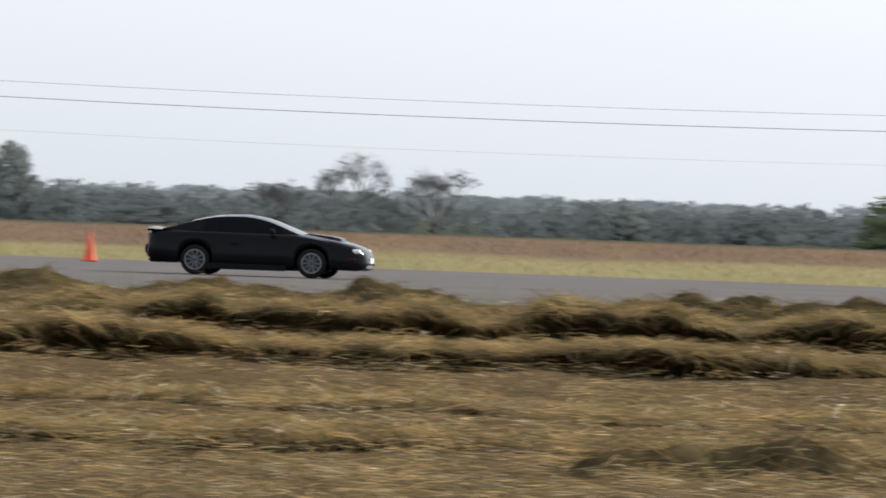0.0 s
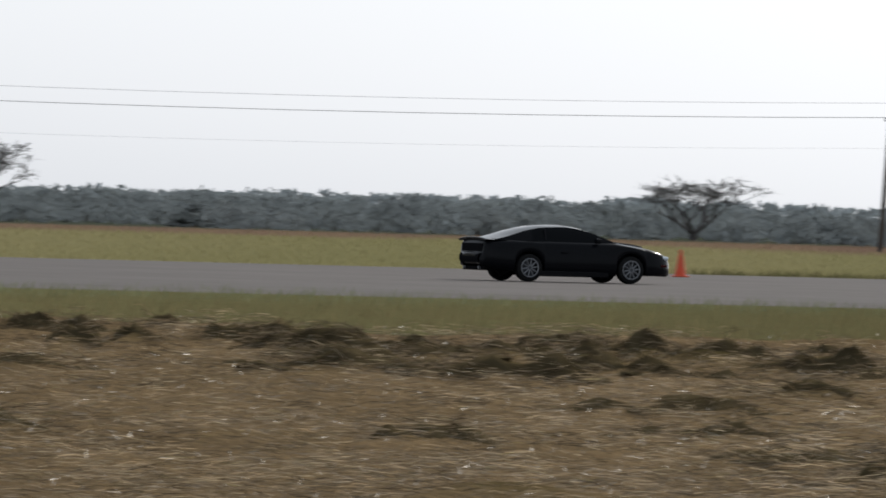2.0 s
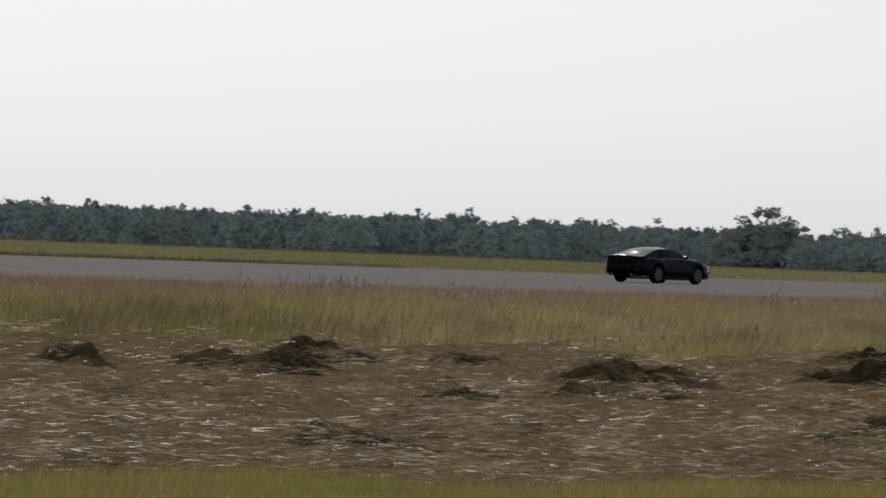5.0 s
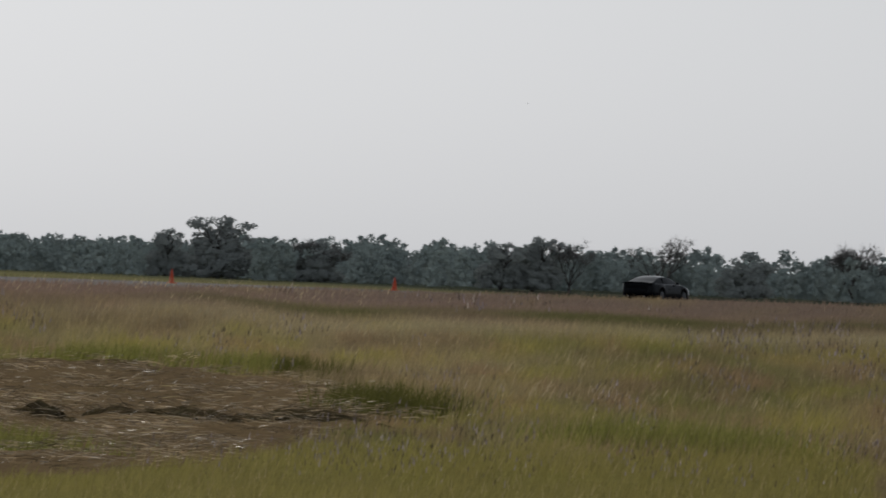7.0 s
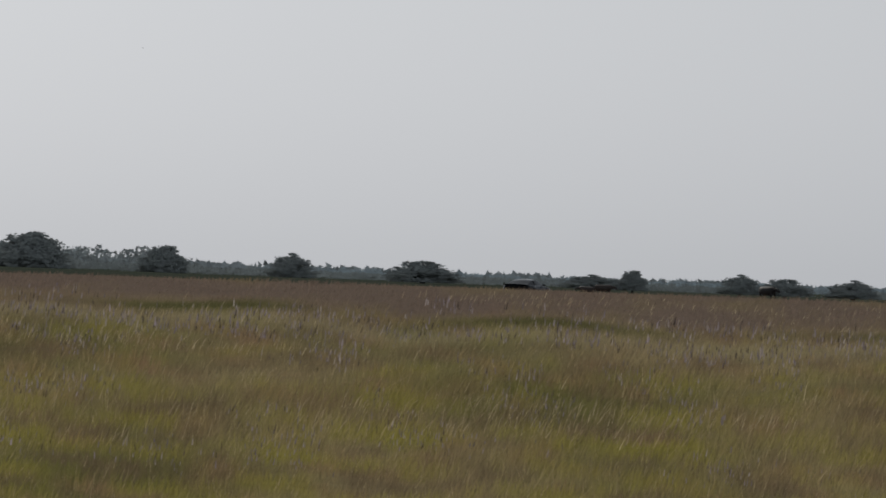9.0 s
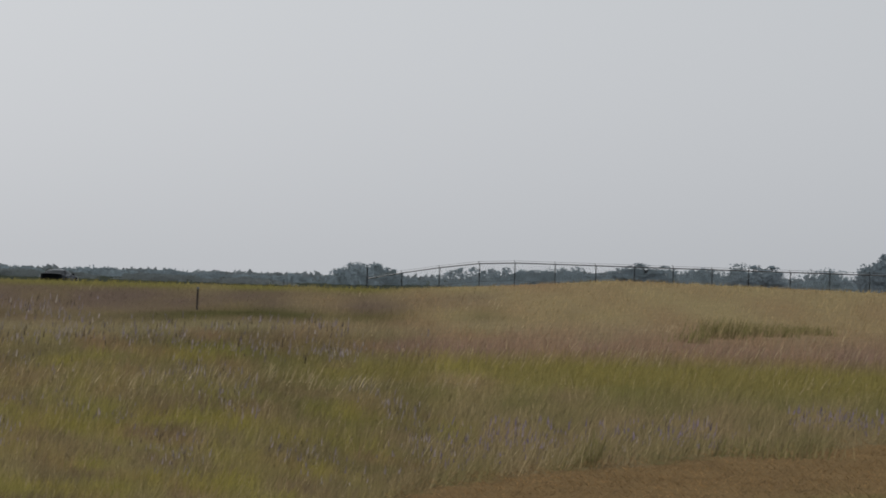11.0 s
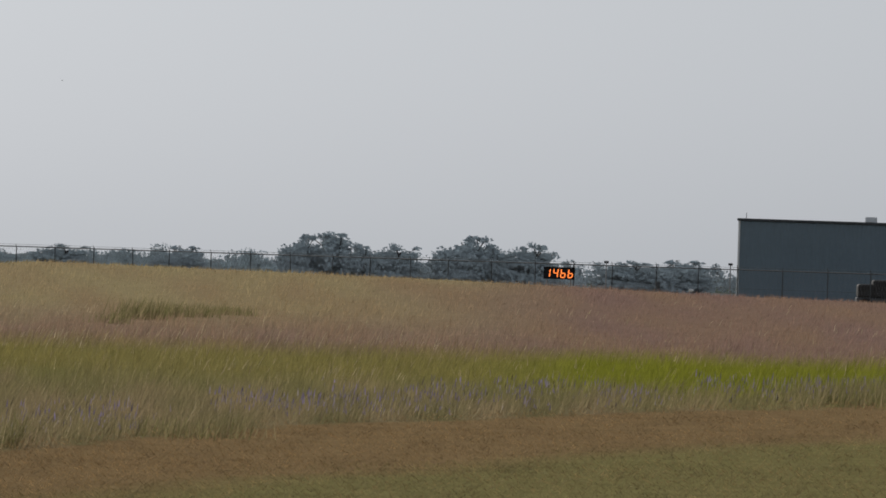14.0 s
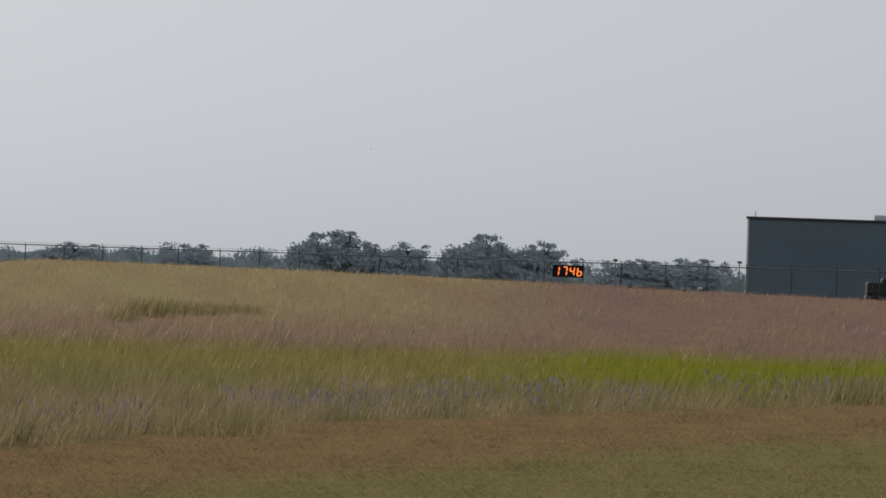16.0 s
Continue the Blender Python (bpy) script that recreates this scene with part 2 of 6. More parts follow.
EAST_HEAPS = [
    (12.45, 99, 0.19, 0.16), (13.26, 96, 0.25, 0.32), (15.20, 112, 0.29, 0.27), (15.92, 92, 0.26, 0.15), (21.89, 114, 0.24, 0.26),
    (23.77, 112, 0.29, 0.37), (24.86, 90, 0.26, 0.26), (26.43, 91, 0.24, 0.22), (27.32, 71, 0.14, 0.20), (27.65, 92, 0.48, 0.46),
    (31.53, 123, 0.23, 0.29), (33.23, 102, 0.19, 0.29), (33.28, 108, 0.18, 0.24), (36.01, 76, 0.13, 0.11), (36.05, 78, 0.13, 0.13),
    (36.36, 64, 0.28, 0.14), (39.37, 110, 0.24, 0.25), (39.38, 108, 0.23, 0.22), (40.91, 124, 0.21, 0.29), (41.18, 125, 0.18, 0.30),
    (42.94, 126, 0.30, 0.22), (43.20, 73, 0.14, 0.15), (43.42, 96, 0.21, 0.19), (56.38, 89, 0.17, 0.19), (58.92, 96, 0.13, 0.21),
    (58.96, 95, 0.14, 0.23), (61.04, 97, 0.09, 0.12),
]
HEAPS += [(hb, hd, hw, 0.35 + 0.35 * hw, hh) for hb, hd, hw, hh in [(p, q, 2.7 * u, 0.9 * v) for p, q, u, v in WEST_HEAPS + EAST_HEAPS]]

for i in range(95):
    hb = hr.uniform(-4, 57)
    HEAPS.append((hb, float(hay_far(hb)) - hr.uniform(3, 34), hr.uniform(0.3, 0.7), hr.uniform(0.35, 0.6), hr.uniform(0.12, 0.26)))
HEAPS = [q for q in HEAPS if q[0] > -4.8 or not 66 < q[1] < 132]  # the windrows lie there


def heap_height(x, y):
    z = np.zeros_like(x)
    for b, d, w, dp, hgt in HEAPS:
        sb_, cb_ = math.sin(radians(b)), math.cos(radians(b))
        cx, cy = d * sb_, d * cb_
        near = (np.abs(x - cx) < 3.2 * max(w, dp)) & (np.abs(y - cy) < 3.2 * max(w, dp))
        if not near.any():
            continue
        px, py = x[near] - cx, y[near] - cy
        u, v = px * cb_ - py * sb_, px * sb_ + py * cb_
        e = (u / w) ** 2 + (v / np.where(v < 0, 0.55 * dp, 1.3 * dp)) ** 2
        z[near] = np.maximum(z[near], hgt * np.exp(-(e ** 1.5) * 0.9) * (1 + 0.22 * np.sin(u * 5 + b) + 0.12 * np.sin(u * 11 + d) + 0.08 * np.sin(v * 13 + u * 7)))
    return z


def far_fall(b, d):
    """The land falls away gently beyond the open field."""
    return -0.0011 * np.clip(d - 700, 0, None) * np.clip((b - 63) / 3, 0, 1) * np.clip((76.5 - b) / 1.5, 0, 1)


def land_height(x, y, heaps=True):
    b, d = np.degrees(np.arctan2(x, y)), np.hypot(x, y)
    hay = is_hay(b, d)
    z = 0.03 * wave(x, y, 11, 9) * (d < 165) + far_fall(b, d)
    z = z + np.where(hay, 0.04 * wave(x, y, 12, 1.6) + 0.03 * wave(x, y, 13, 0.9) + 0.05 * wave(b * 0.4, d, 14, 3.2), 0)
    # the field swells gently before the runway's far stretch and before the fence
    crest = np.interp(b, [50, 55, 60, 64, 73, 75.2, 75.9, 76.6, 77.5, 79, 80.7, 82, 84], [0, 0.3, 0.62, 0.74, 0.76, 0.88, 1.2, 1.58, 1.5, 1.36, 1.08, 0.98, 0.9])
    at = np.interp(b, [50, 55, 60, 64, 70, 84], [210, 235, 280, 325, 390, 400])
    drop = np.interp(b, [60, 66, 74], [55, 60, 150])
    up, down = np.clip((d - 110) / (at - 110), 0, 1), np.clip((d - at) / drop, 0, 1)
    z = z + crest * (up * up * (3 - 2 * up)) * (1 - down * down * (3 - 2 * down))
    # the runway and its shoulders dip towards their far end
    dip = np.clip((x - 440) / 170, 0, 1)
    band = np.clip((y - 150) / 20, 0, 1) * np.clip((300 - y) / 40, 0, 1)
    z = z - 0.62 * dip * dip * (3 - 2 * dip) * band
    return z + heap_height(x, y) if heaps else z


TAN, GOLD, GREEN = np.array((0.235, 0.168, 0.095)), np.array((0.34, 0.275, 0.15)), np.array((0.165, 0.16, 0.06))
ROSE, BROWN, STRAWC = np.array((0.27, 0.19, 0.15)), np.array((0.31, 0.21, 0.125)), np.array((0.36, 0.265, 0.155))


def blend(a, b, k):
    k = np.clip(k, 0, 1)[:, None]
    return a * (1 - k) + b * k


def field_colour(b, d):
    """The colour of the standing grass at a bearing and distance."""
    x, y = d * np.sin(np.radians(b)), d * np.cos(np.radians(b))
    n = len(b)
    c = np.tile(np.array((0.15, 0.14, 0.068)), (n, 1)) * (1 - 0.3 * np.clip((b - 20) / 12, 0, 1) * (b < 50))[:, None]
    q = wave(b * 4, 900 / d * 2, 21, 9) * 0.5 + 0.5
    q2 = wave(b * 9, 900 / d * 5, 22, 8) * 0.5 + 0.5
    tall = np.clip((b - 44) / 9, 0, 1)
    dry = blend(blend(np.tile(GREEN * 1.05, (n, 1)), np.tile(GOLD, (n, 1)), q * 1.3), np.tile(BROWN, (n, 1)), (q2 - 0.35) * 1.2)
    streak = wave(b * 50, 30600 / d, 25, 60) * 0.6 + wave(b * 90, 30600 / d, 26, 30) * 0.4
    dry = blend(dry, np.tile(np.array((0.30, 0.265, 0.075)), (n, 1)), streak * 0.9)
    dry = blend(dry, np.tile(np.array((0.2, 0.15, 0.09)), (n, 1)), -streak * 0.9)
    c = blend(c, dry, tall * 0.9)
    # the belt behind the hay turns rosy brown towards the runway
    c = blend(c, np.tile(ROSE * 0.95, (n, 1)), np.clip((d - 190) / 70, 0, 1) * tall * (y < ROAD_NEAR) * (1 - 0.45 * np.clip((b - 63) / 4, 0, 1)))
    # a rosy belt along the far swell, edged with a green hollow and a pale rim
    far_side = np.clip((b - 60) / 3, 0, 1) * (y < ROAD_NEAR)
    rim = d - (240 + 16 * wave(b * 3, b * 0, 71, 5))
    c = blend(c, np.tile(np.array((0.36, 0.31, 0.18)), (n, 1)), np.clip(1 - np.abs(rim + 26) / 20, 0, 1) * far_side * 0.7)
    c = blend(c, np.tile(np.array((0.115, 0.115, 0.045)), (n, 1)), np.clip(1.2 - np.abs(rim - 4) / 16, 0, 1) * far_side * np.clip(0.6 + 0.5 * wave(b * 2, b * 0, 72, 4), 0.1, 0.9))
    c = blend(c, blend(np.tile(np.array((0.205, 0.155, 0.125)), (n, 1)), np.tile(np.array((0.28, 0.225, 0.11)), (n, 1)), streak * 0.5), np.clip((rim - 12) / 25, 0, 1) * far_side * 0.85)
    c = blend(c, np.tile(np.array((0.27, 0.25, 0.07)), (n, 1)), np.clip((b - 72.3) / 0.8, 0, 1) * np.clip((d - 330) / 40, 0, 1) * far_side * 0.8)
    # lush yellow-green stretch in the near field
    c = blend(c, np.tile(np.array((0.31, 0.275, 0.07)), (n, 1)), np.clip((b - 64) / 3, 0, 1) * np.clip((135 - d) / 25, 0, 1) * np.clip(0.2 + 0.5 * streak, 0, 0.5))
    # near belt by the hay is fresh green
    c = blend(c, np.tile(np.array((0.235, 0.21, 0.068)), (n, 1)), (d < 92) * (b < 66) * (b > 37) * 0.85)
    # beyond the runway
    behind = y > ROAD_FAR
    c = np.where(behind[:, None], blend(np.tile(np.array((0.30, 0.262, 0.145)), (n, 1)), np.tile(np.array((0.19, 0.185, 0.085)), (n, 1)), 0.15 + 0.5 * np.clip((b - 8) / 14, 0, 1) + 0.25 * (q - 0.5)), c)
    reddish = np.interp(b, [-12, -5, 0, 8, 14, 23, 27, 31, 34, 36.5, 39, 44], [300, 328, 348, 390, 405, 450, 385, 330, 290, 350, 700, 900])
    russet = blend(np.tile(np.array((0.19, 0.132, 0.098)), (n, 1)), np.tile(np.array((0.215, 0.155, 0.105)), (n, 1)), q2)
    c = blend(c, russet, (y - reddish + 14 * wave(b * 2, y * 0.05, 28, 5)) / 30)
    # scrub beyond the meadow, paler towards the horizon: haze put into the colour
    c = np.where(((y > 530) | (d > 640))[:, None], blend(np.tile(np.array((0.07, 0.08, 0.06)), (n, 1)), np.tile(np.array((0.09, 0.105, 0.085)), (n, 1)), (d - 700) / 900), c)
    # the field by the building
    left = np.clip((80.0 + 0.4 * wave(b * 3, d * 0.04, 24, 5) - b) / 1.6, 0, 1)
    f1 = blend(blend(np.tile(np.array((0.275, 0.18, 0.145)), (n, 1)), np.tile(GOLD * 1.1, (n, 1)), left * np.clip((d - 185) / 60, 0, 1)), np.tile(BROWN * 1.05, (n, 1)), q2 * 0.5)
    f1 = blend(f1, np.tile(np.array((0.22, 0.225, 0.03)), (n, 1)), np.clip(1.7 - np.abs(d - (162 - 8 * left)) / 22, 0, 1) * (1 - 0.4 * left))
    f1 = blend(f1, blend(np.tile(GREEN * 1.1, (n, 1)), np.tile(GOLD * 0.85, (n, 1)), q2), np.clip((150 - d) / 12, 0, 1) * 0.75)
    f1 = blend(f1, np.tile(GREEN * 0.95, (n, 1)), np.clip((d - 420) / 60, 0, 1) * 0.5 * (1 - left))
    seam = np.clip((b - 75.2 + 0.9 * wave(b * 4, 900 / d * 2, 27, 3)) / 1.6 + 0.5, 0, 1) * (d < 640)
    c = blend(c, f1, seam)
    c = blend(c, np.tile(GREEN * 1.1, (n, 1)), (48 - d) / 12)  # short grass about the stand
    return c * (1 - 0.12 * np.clip((b - 63) / 4, 0, 1) * (b < 75.5))[:, None]


# ---- ground ----
def build_ground():
    fine = np.arange(-16, 84.01, 0.18)
    coarse = np.concatenate([np.arange(84.5, 110, 3.0), np.arange(112, 344, 8.0)])
    bear = np.concatenate([fine, coarse])
    ring = np.concatenate([[0.6, 2, 6, 15, 25, 35, 45, 50], np.arange(53, 182, 0.66), np.arange(183, 260, 5), np.geomspace(265, 4700, 36)])
    B, D = np.meshgrid(bear, ring)
    x, y = D * np.sin(np.radians(B)), D * np.cos(np.radians(B))
    z = land_height(x.ravel(), y.ravel())
    b, d = np.where(B > 180, B - 360, B).ravel(), D.ravel()
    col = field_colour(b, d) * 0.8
    hay, mown = is_hay(b, d), is_mown(b, d)
    # hay floor and heaps darkened in the tint, as shade between the straw
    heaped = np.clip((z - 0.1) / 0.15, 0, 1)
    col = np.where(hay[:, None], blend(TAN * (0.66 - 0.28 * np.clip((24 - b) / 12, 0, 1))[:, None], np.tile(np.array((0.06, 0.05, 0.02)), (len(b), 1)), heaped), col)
    lawn = np.clip((mown_far(b) * 0.80 - d) / 6, 0, 1)
    col = np.where(mown[:, None], blend(np.tile(np.array((0.22, 0.15, 0.075)), (len(b), 1)), np.tile(np.array((0.195, 0.17, 0.07)), (len(b), 1)), lawn), col)
    nr, nb = B.shape
    idx = np.arange(nr * nb).reshape(nr, nb)
    nxt = np.roll(idx, -1, axis=1)
    quads = np.stack([idx[:-1], idx[1:], nxt[1:], nxt[:-1]], -1).reshape(-1, 4)
    half = np.arange(nb // 2 - 1)
    quads = np.concatenate([quads, np.stack([idx[0, half], idx[0, half + 1], idx[0, nb - 2 - half], idx[0, nb - 1 - half]], -1)])  # under the stand
    me = tinted_mesh("ground", np.stack([x.ravel(), y.ravel(), z], -1), quads, col, SOIL)
    me.shade_smooth()
    tagged(new("ground", me), "dry grassland with mown and tall stretches", "ground", kind="structure")


build_ground()

# the runway: one long strip with thickness, on the ground
def runway_height(x):
    k = min(1.0, max(0.0, (x - 440) / 170))
    return 0.08 - 0.62 * k * k * (3 - 2 * k)


bm = bmesh.new()
runway_rows = []
for x in [-1500, -200, 200] + list(range(420, 640, 10)) + [900, 2600]:
    t = runway_height(x)
    runway_rows.append([bm.verts.new(p) for p in ((x, ROAD_NEAR - 2.5, t - 0.4), (x, ROAD_NEAR - 2.5, t - 0.1), (x, ROAD_NEAR + 0.1, t), (x, ROAD_FAR - 0.1, t), (x, ROAD_FAR, t - 0.02), (x, ROAD_FAR, t - 0.4))])
for p, q in zip(runway_rows[:-1], runway_rows[1:]):
    for i in range(6):
        bm.faces.new((p[i], p[(i + 1) % 6], q[(i + 1) % 6], q[i]))
tagged(part("runway", bm, ASPHALT), "long grey asphalt runway through the fields", "runway", kind="structure")


# ---- grass and hay ----
def sample(n, b0, b1, d0, d1, seed):
    """Points spread evenly over the view: even in bearing and in the inverse of the distance."""
    r = np.random.default_rng(seed)
    return r.uniform(b0, b1, n), 1 / r.uniform(1 / d1, 1 / d0, n), r


def blades(name, b, d, hgt, width, lean, colours, mat, label, seed, flat=False, z0=None):
    r = np.random.default_rng(seed)
    n = len(b)
    x, y = d * np.sin(np.radians(b)), d * np.cos(np.radians(b))
    z = land_height(x, y) if z0 is None else z0
    turn = r.uniform(-1.0, 1.0, n) - np.radians(b)
    wx, wy = np.cos(turn) * width / 2, np.sin(turn) * width / 2
    az = r.uniform(0, 6.283, n)
    if flat:
        az = np.where(r.random(n) < 0.5, -np.radians(b) + r.normal(0, 0.7, n) + np.pi * (r.random(n) < 0.5), az)
        rise = r.uniform(-0.05, 0.55, n) ** 2 * np.sign(r.uniform(-0.2, 1, n))
        tip = np.stack([np.cos(az) * hgt, np.sin(az) * hgt, rise * hgt + 0.01], -1)
        nx, ny = -np.sin(az) * width / 2, np.cos(az) * width / 2
        wx, wy = nx, ny
        z = z + r.uniform(-0.01, 0.13, n)
        wz = width * r.uniform(0.1, 0.6, n)
    else:
        lx, ly = lean * (0.6 + r.normal(0, 0.6, n)) * hgt, r.normal(0, 0.35, n) * lean * hgt
        tip = np.stack([lx * np.cos(np.radians(b)), -lx * np.sin(np.radians(b)) + ly, hgt], -1)
        wz = np.zeros(n)
    base = np.stack([x, y, z], -1)
    co = np.empty((n, 3, 3), np.float32)
    co[:, 0] = base + np.stack([-wx, -wy, -wz - 0.02], -1)
    co[:, 1] = base + np.stack([wx, wy, wz - 0.02], -1)
    co[:, 2] = base + tip
    tint = np.repeat(np.clip(colours * r.normal(1, 0.30 if flat else 0.12, (n, 1)), 0.01, 0.9), 3, axis=0)
    me = tinted_mesh(name, co.reshape(-1, 3), np.arange(3 * n).reshape(-1, 3), tint, mat)
    return tagged(new(name, me), label, "grass", kind="stuff")


def hay_tone(b):
    """Scales the hay's colour by bearing, brighter further along, to balance the exposure changes."""
    return np.interp(b, [-12, -9, -2, 5, 14, 22, 30, 63], [0.8, 0.76, 0.72, 0.88, 0.76, 0.76, 1.0, 1.15])


def stems(name, base, way, length, width, arch, colours, mat, seed):
    """Bent stems: each one rises from its base along its way, bows over, and droops at its tip."""
    r = np.random.default_rng(seed)
    n = len(base)
    side = np.cross(way, r.normal(0, 1, (n, 3)))
    side *= (width / 2)[:, None] / (np.linalg.norm(side, axis=1)[:, None] + 1e-6)
    mid = base + way * (length * 0.5)[:, None]
    mid[:, 2] += arch * length
    tip = base + way * length[:, None]
    co = np.stack([base - side, base + side, mid - side * 0.9, mid + side * 0.9, tip], 1)
    tri = (np.arange(n) * 5)[:, None, None] + np.array(((0, 1, 3), (0, 3, 2), (2, 3, 4)))
    tint = np.repeat(np.clip(colours * r.normal(1, 0.25, (n, 1)), 0.01, 0.9), 5, axis=0)
    return tinted_mesh(name, co.reshape(-1, 3), tri.reshape(-1, 3), tint, mat)


def hay_colour(b, r):
    """Straw from golden and greenish in the west to pale and brown further along."""
    n = len(b)
    gold = np.clip((22 - b) / 14, 0, 1)
    c = blend(np.tile(STRAWC, (n, 1)), np.tile(TAN * 0.7, (n, 1)), r.random(n))
    c = blend(c, np.tile(np.array((0.43, 0.29, 0.125)), (n, 1)), gold * (0.4 + 0.6 * r.random(n)))
    c = blend(c, np.tile(np.array((0.21, 0.185, 0.075)), (n, 1)), (r.random(n) < 0.10 + 0.2 * (b < -2)) * 0.8)
    return blend(c, np.tile(np.array((0.36, 0.30, 0.22)), (n, 1)), 0.6 * (1 - gold) * r.random(n) ** 0.5)


def across(b, turn):
    """Level directions that make the angle turn with the line across the view at each bearing."""
    a = -np.radians(b) + turn
    return np.stack([np.cos(a), np.sin(a)], -1)


def windrow(seed, b0, b1, dist, height, near, back):
    """A long uneven roll of raked hay: a matted core under bent stems."""
    r = np.random.default_rng(seed)
    bb = np.arange(b0, b1, 0.022)
    v = np.concatenate([np.linspace(-1, 0, 9), np.linspace(0.15, 1, 6)])
    B, V = np.meshgrid(bb, v)
    run = B * dist / 57.3

    def shape(b, run, v):
        line = dist + 2.2 * wave(run, run * 0, seed + 1, 16) + 0.5 * wave(run, run * 0, seed + 2, 3.5)
        swell = np.clip(0.75 + 0.42 * wave(run, run * 0, seed + 3, 5) + 0.25 * wave(run, run * 0, seed + 4, 1.7), 0.12, 1.5)
        ends = np.clip((b - b0) / 0.5, 0, 1) * np.clip((b1 - b) / 1.5, 0, 1)
        t = 1 + np.minimum(v, 0)
        rise = np.where(v < 0, np.sin(t * np.pi / 2), np.cos(v * np.pi / 2) ** 1.3)
        lumps = 0.10 * wave(run, v * 1.2, seed + 5, 0.6) + 0.06 * wave(run, v * 1.5, seed + 6, 0.25)
        return line + np.where(v < 0, -near * np.sin(np.pi * t ** 1.5), v * back) + 0.3 * lumps, height * swell * ends * (rise + lumps * rise)

    D, Z = shape(B, run, V)
    x, y = D * np.sin(np.radians(B)), D * np.cos(np.radians(B))
    nr, nb = B.shape
    idx = np.arange(nr * nb).reshape(nr, nb)
    quads = np.stack([idx[:-1, :-1], idx[:-1, 1:], idx[1:, 1:], idx[1:, :-1]], -1).reshape(-1, 4)
    mid = polar((b0 + b1) / 2, dist)
    at = np.array(mid)
    # core toned near black: the shade inside the hay is put into its tint
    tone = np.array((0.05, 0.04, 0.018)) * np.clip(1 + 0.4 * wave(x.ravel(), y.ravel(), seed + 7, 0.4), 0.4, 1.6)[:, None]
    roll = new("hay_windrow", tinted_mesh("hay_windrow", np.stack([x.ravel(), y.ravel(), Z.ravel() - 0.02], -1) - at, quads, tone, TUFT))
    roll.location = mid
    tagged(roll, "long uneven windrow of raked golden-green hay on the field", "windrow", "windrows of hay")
    n = int((b1 - b0) * dist / 57.3 * 1150)
    b, v = r.uniform(b0, b1, n), np.where(r.random(n) < 0.14, r.uniform(-0.95, -0.4, n), r.uniform(-0.4, 0.95, n))
    lock = wave(b * dist / 57.3, v * 0.6, seed + 8, 0.5)
    d, z = shape(b, b * dist / 57.3, v)
    flow = across(b, 0.5 * lock + r.normal(0, 0.55, n) + np.pi * (r.random(n) < 0.5) - 1.1 * (v < 0) * r.random(n))
    way = np.concatenate([flow, (-0.05 - 0.5 * (v < -0.15) * r.random(n) + 0.25 * r.normal(0, 0.6, n))[:, None]], 1)
    base = np.stack([d * np.sin(np.radians(b)), d * np.cos(np.radians(b)), z + 0.01 + 0.05 * r.random(n)], -1)
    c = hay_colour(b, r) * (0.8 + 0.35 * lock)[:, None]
    straw = new("straw", stems("straw", base - at, way, r.uniform(0.12, 0.42, n), np.full(n, 0.009), r.uniform(0, 0.25, n), c, STRAW, seed + 9))
    straw.parent = roll
    tagged(straw, "bent golden stems", kind="stuff")


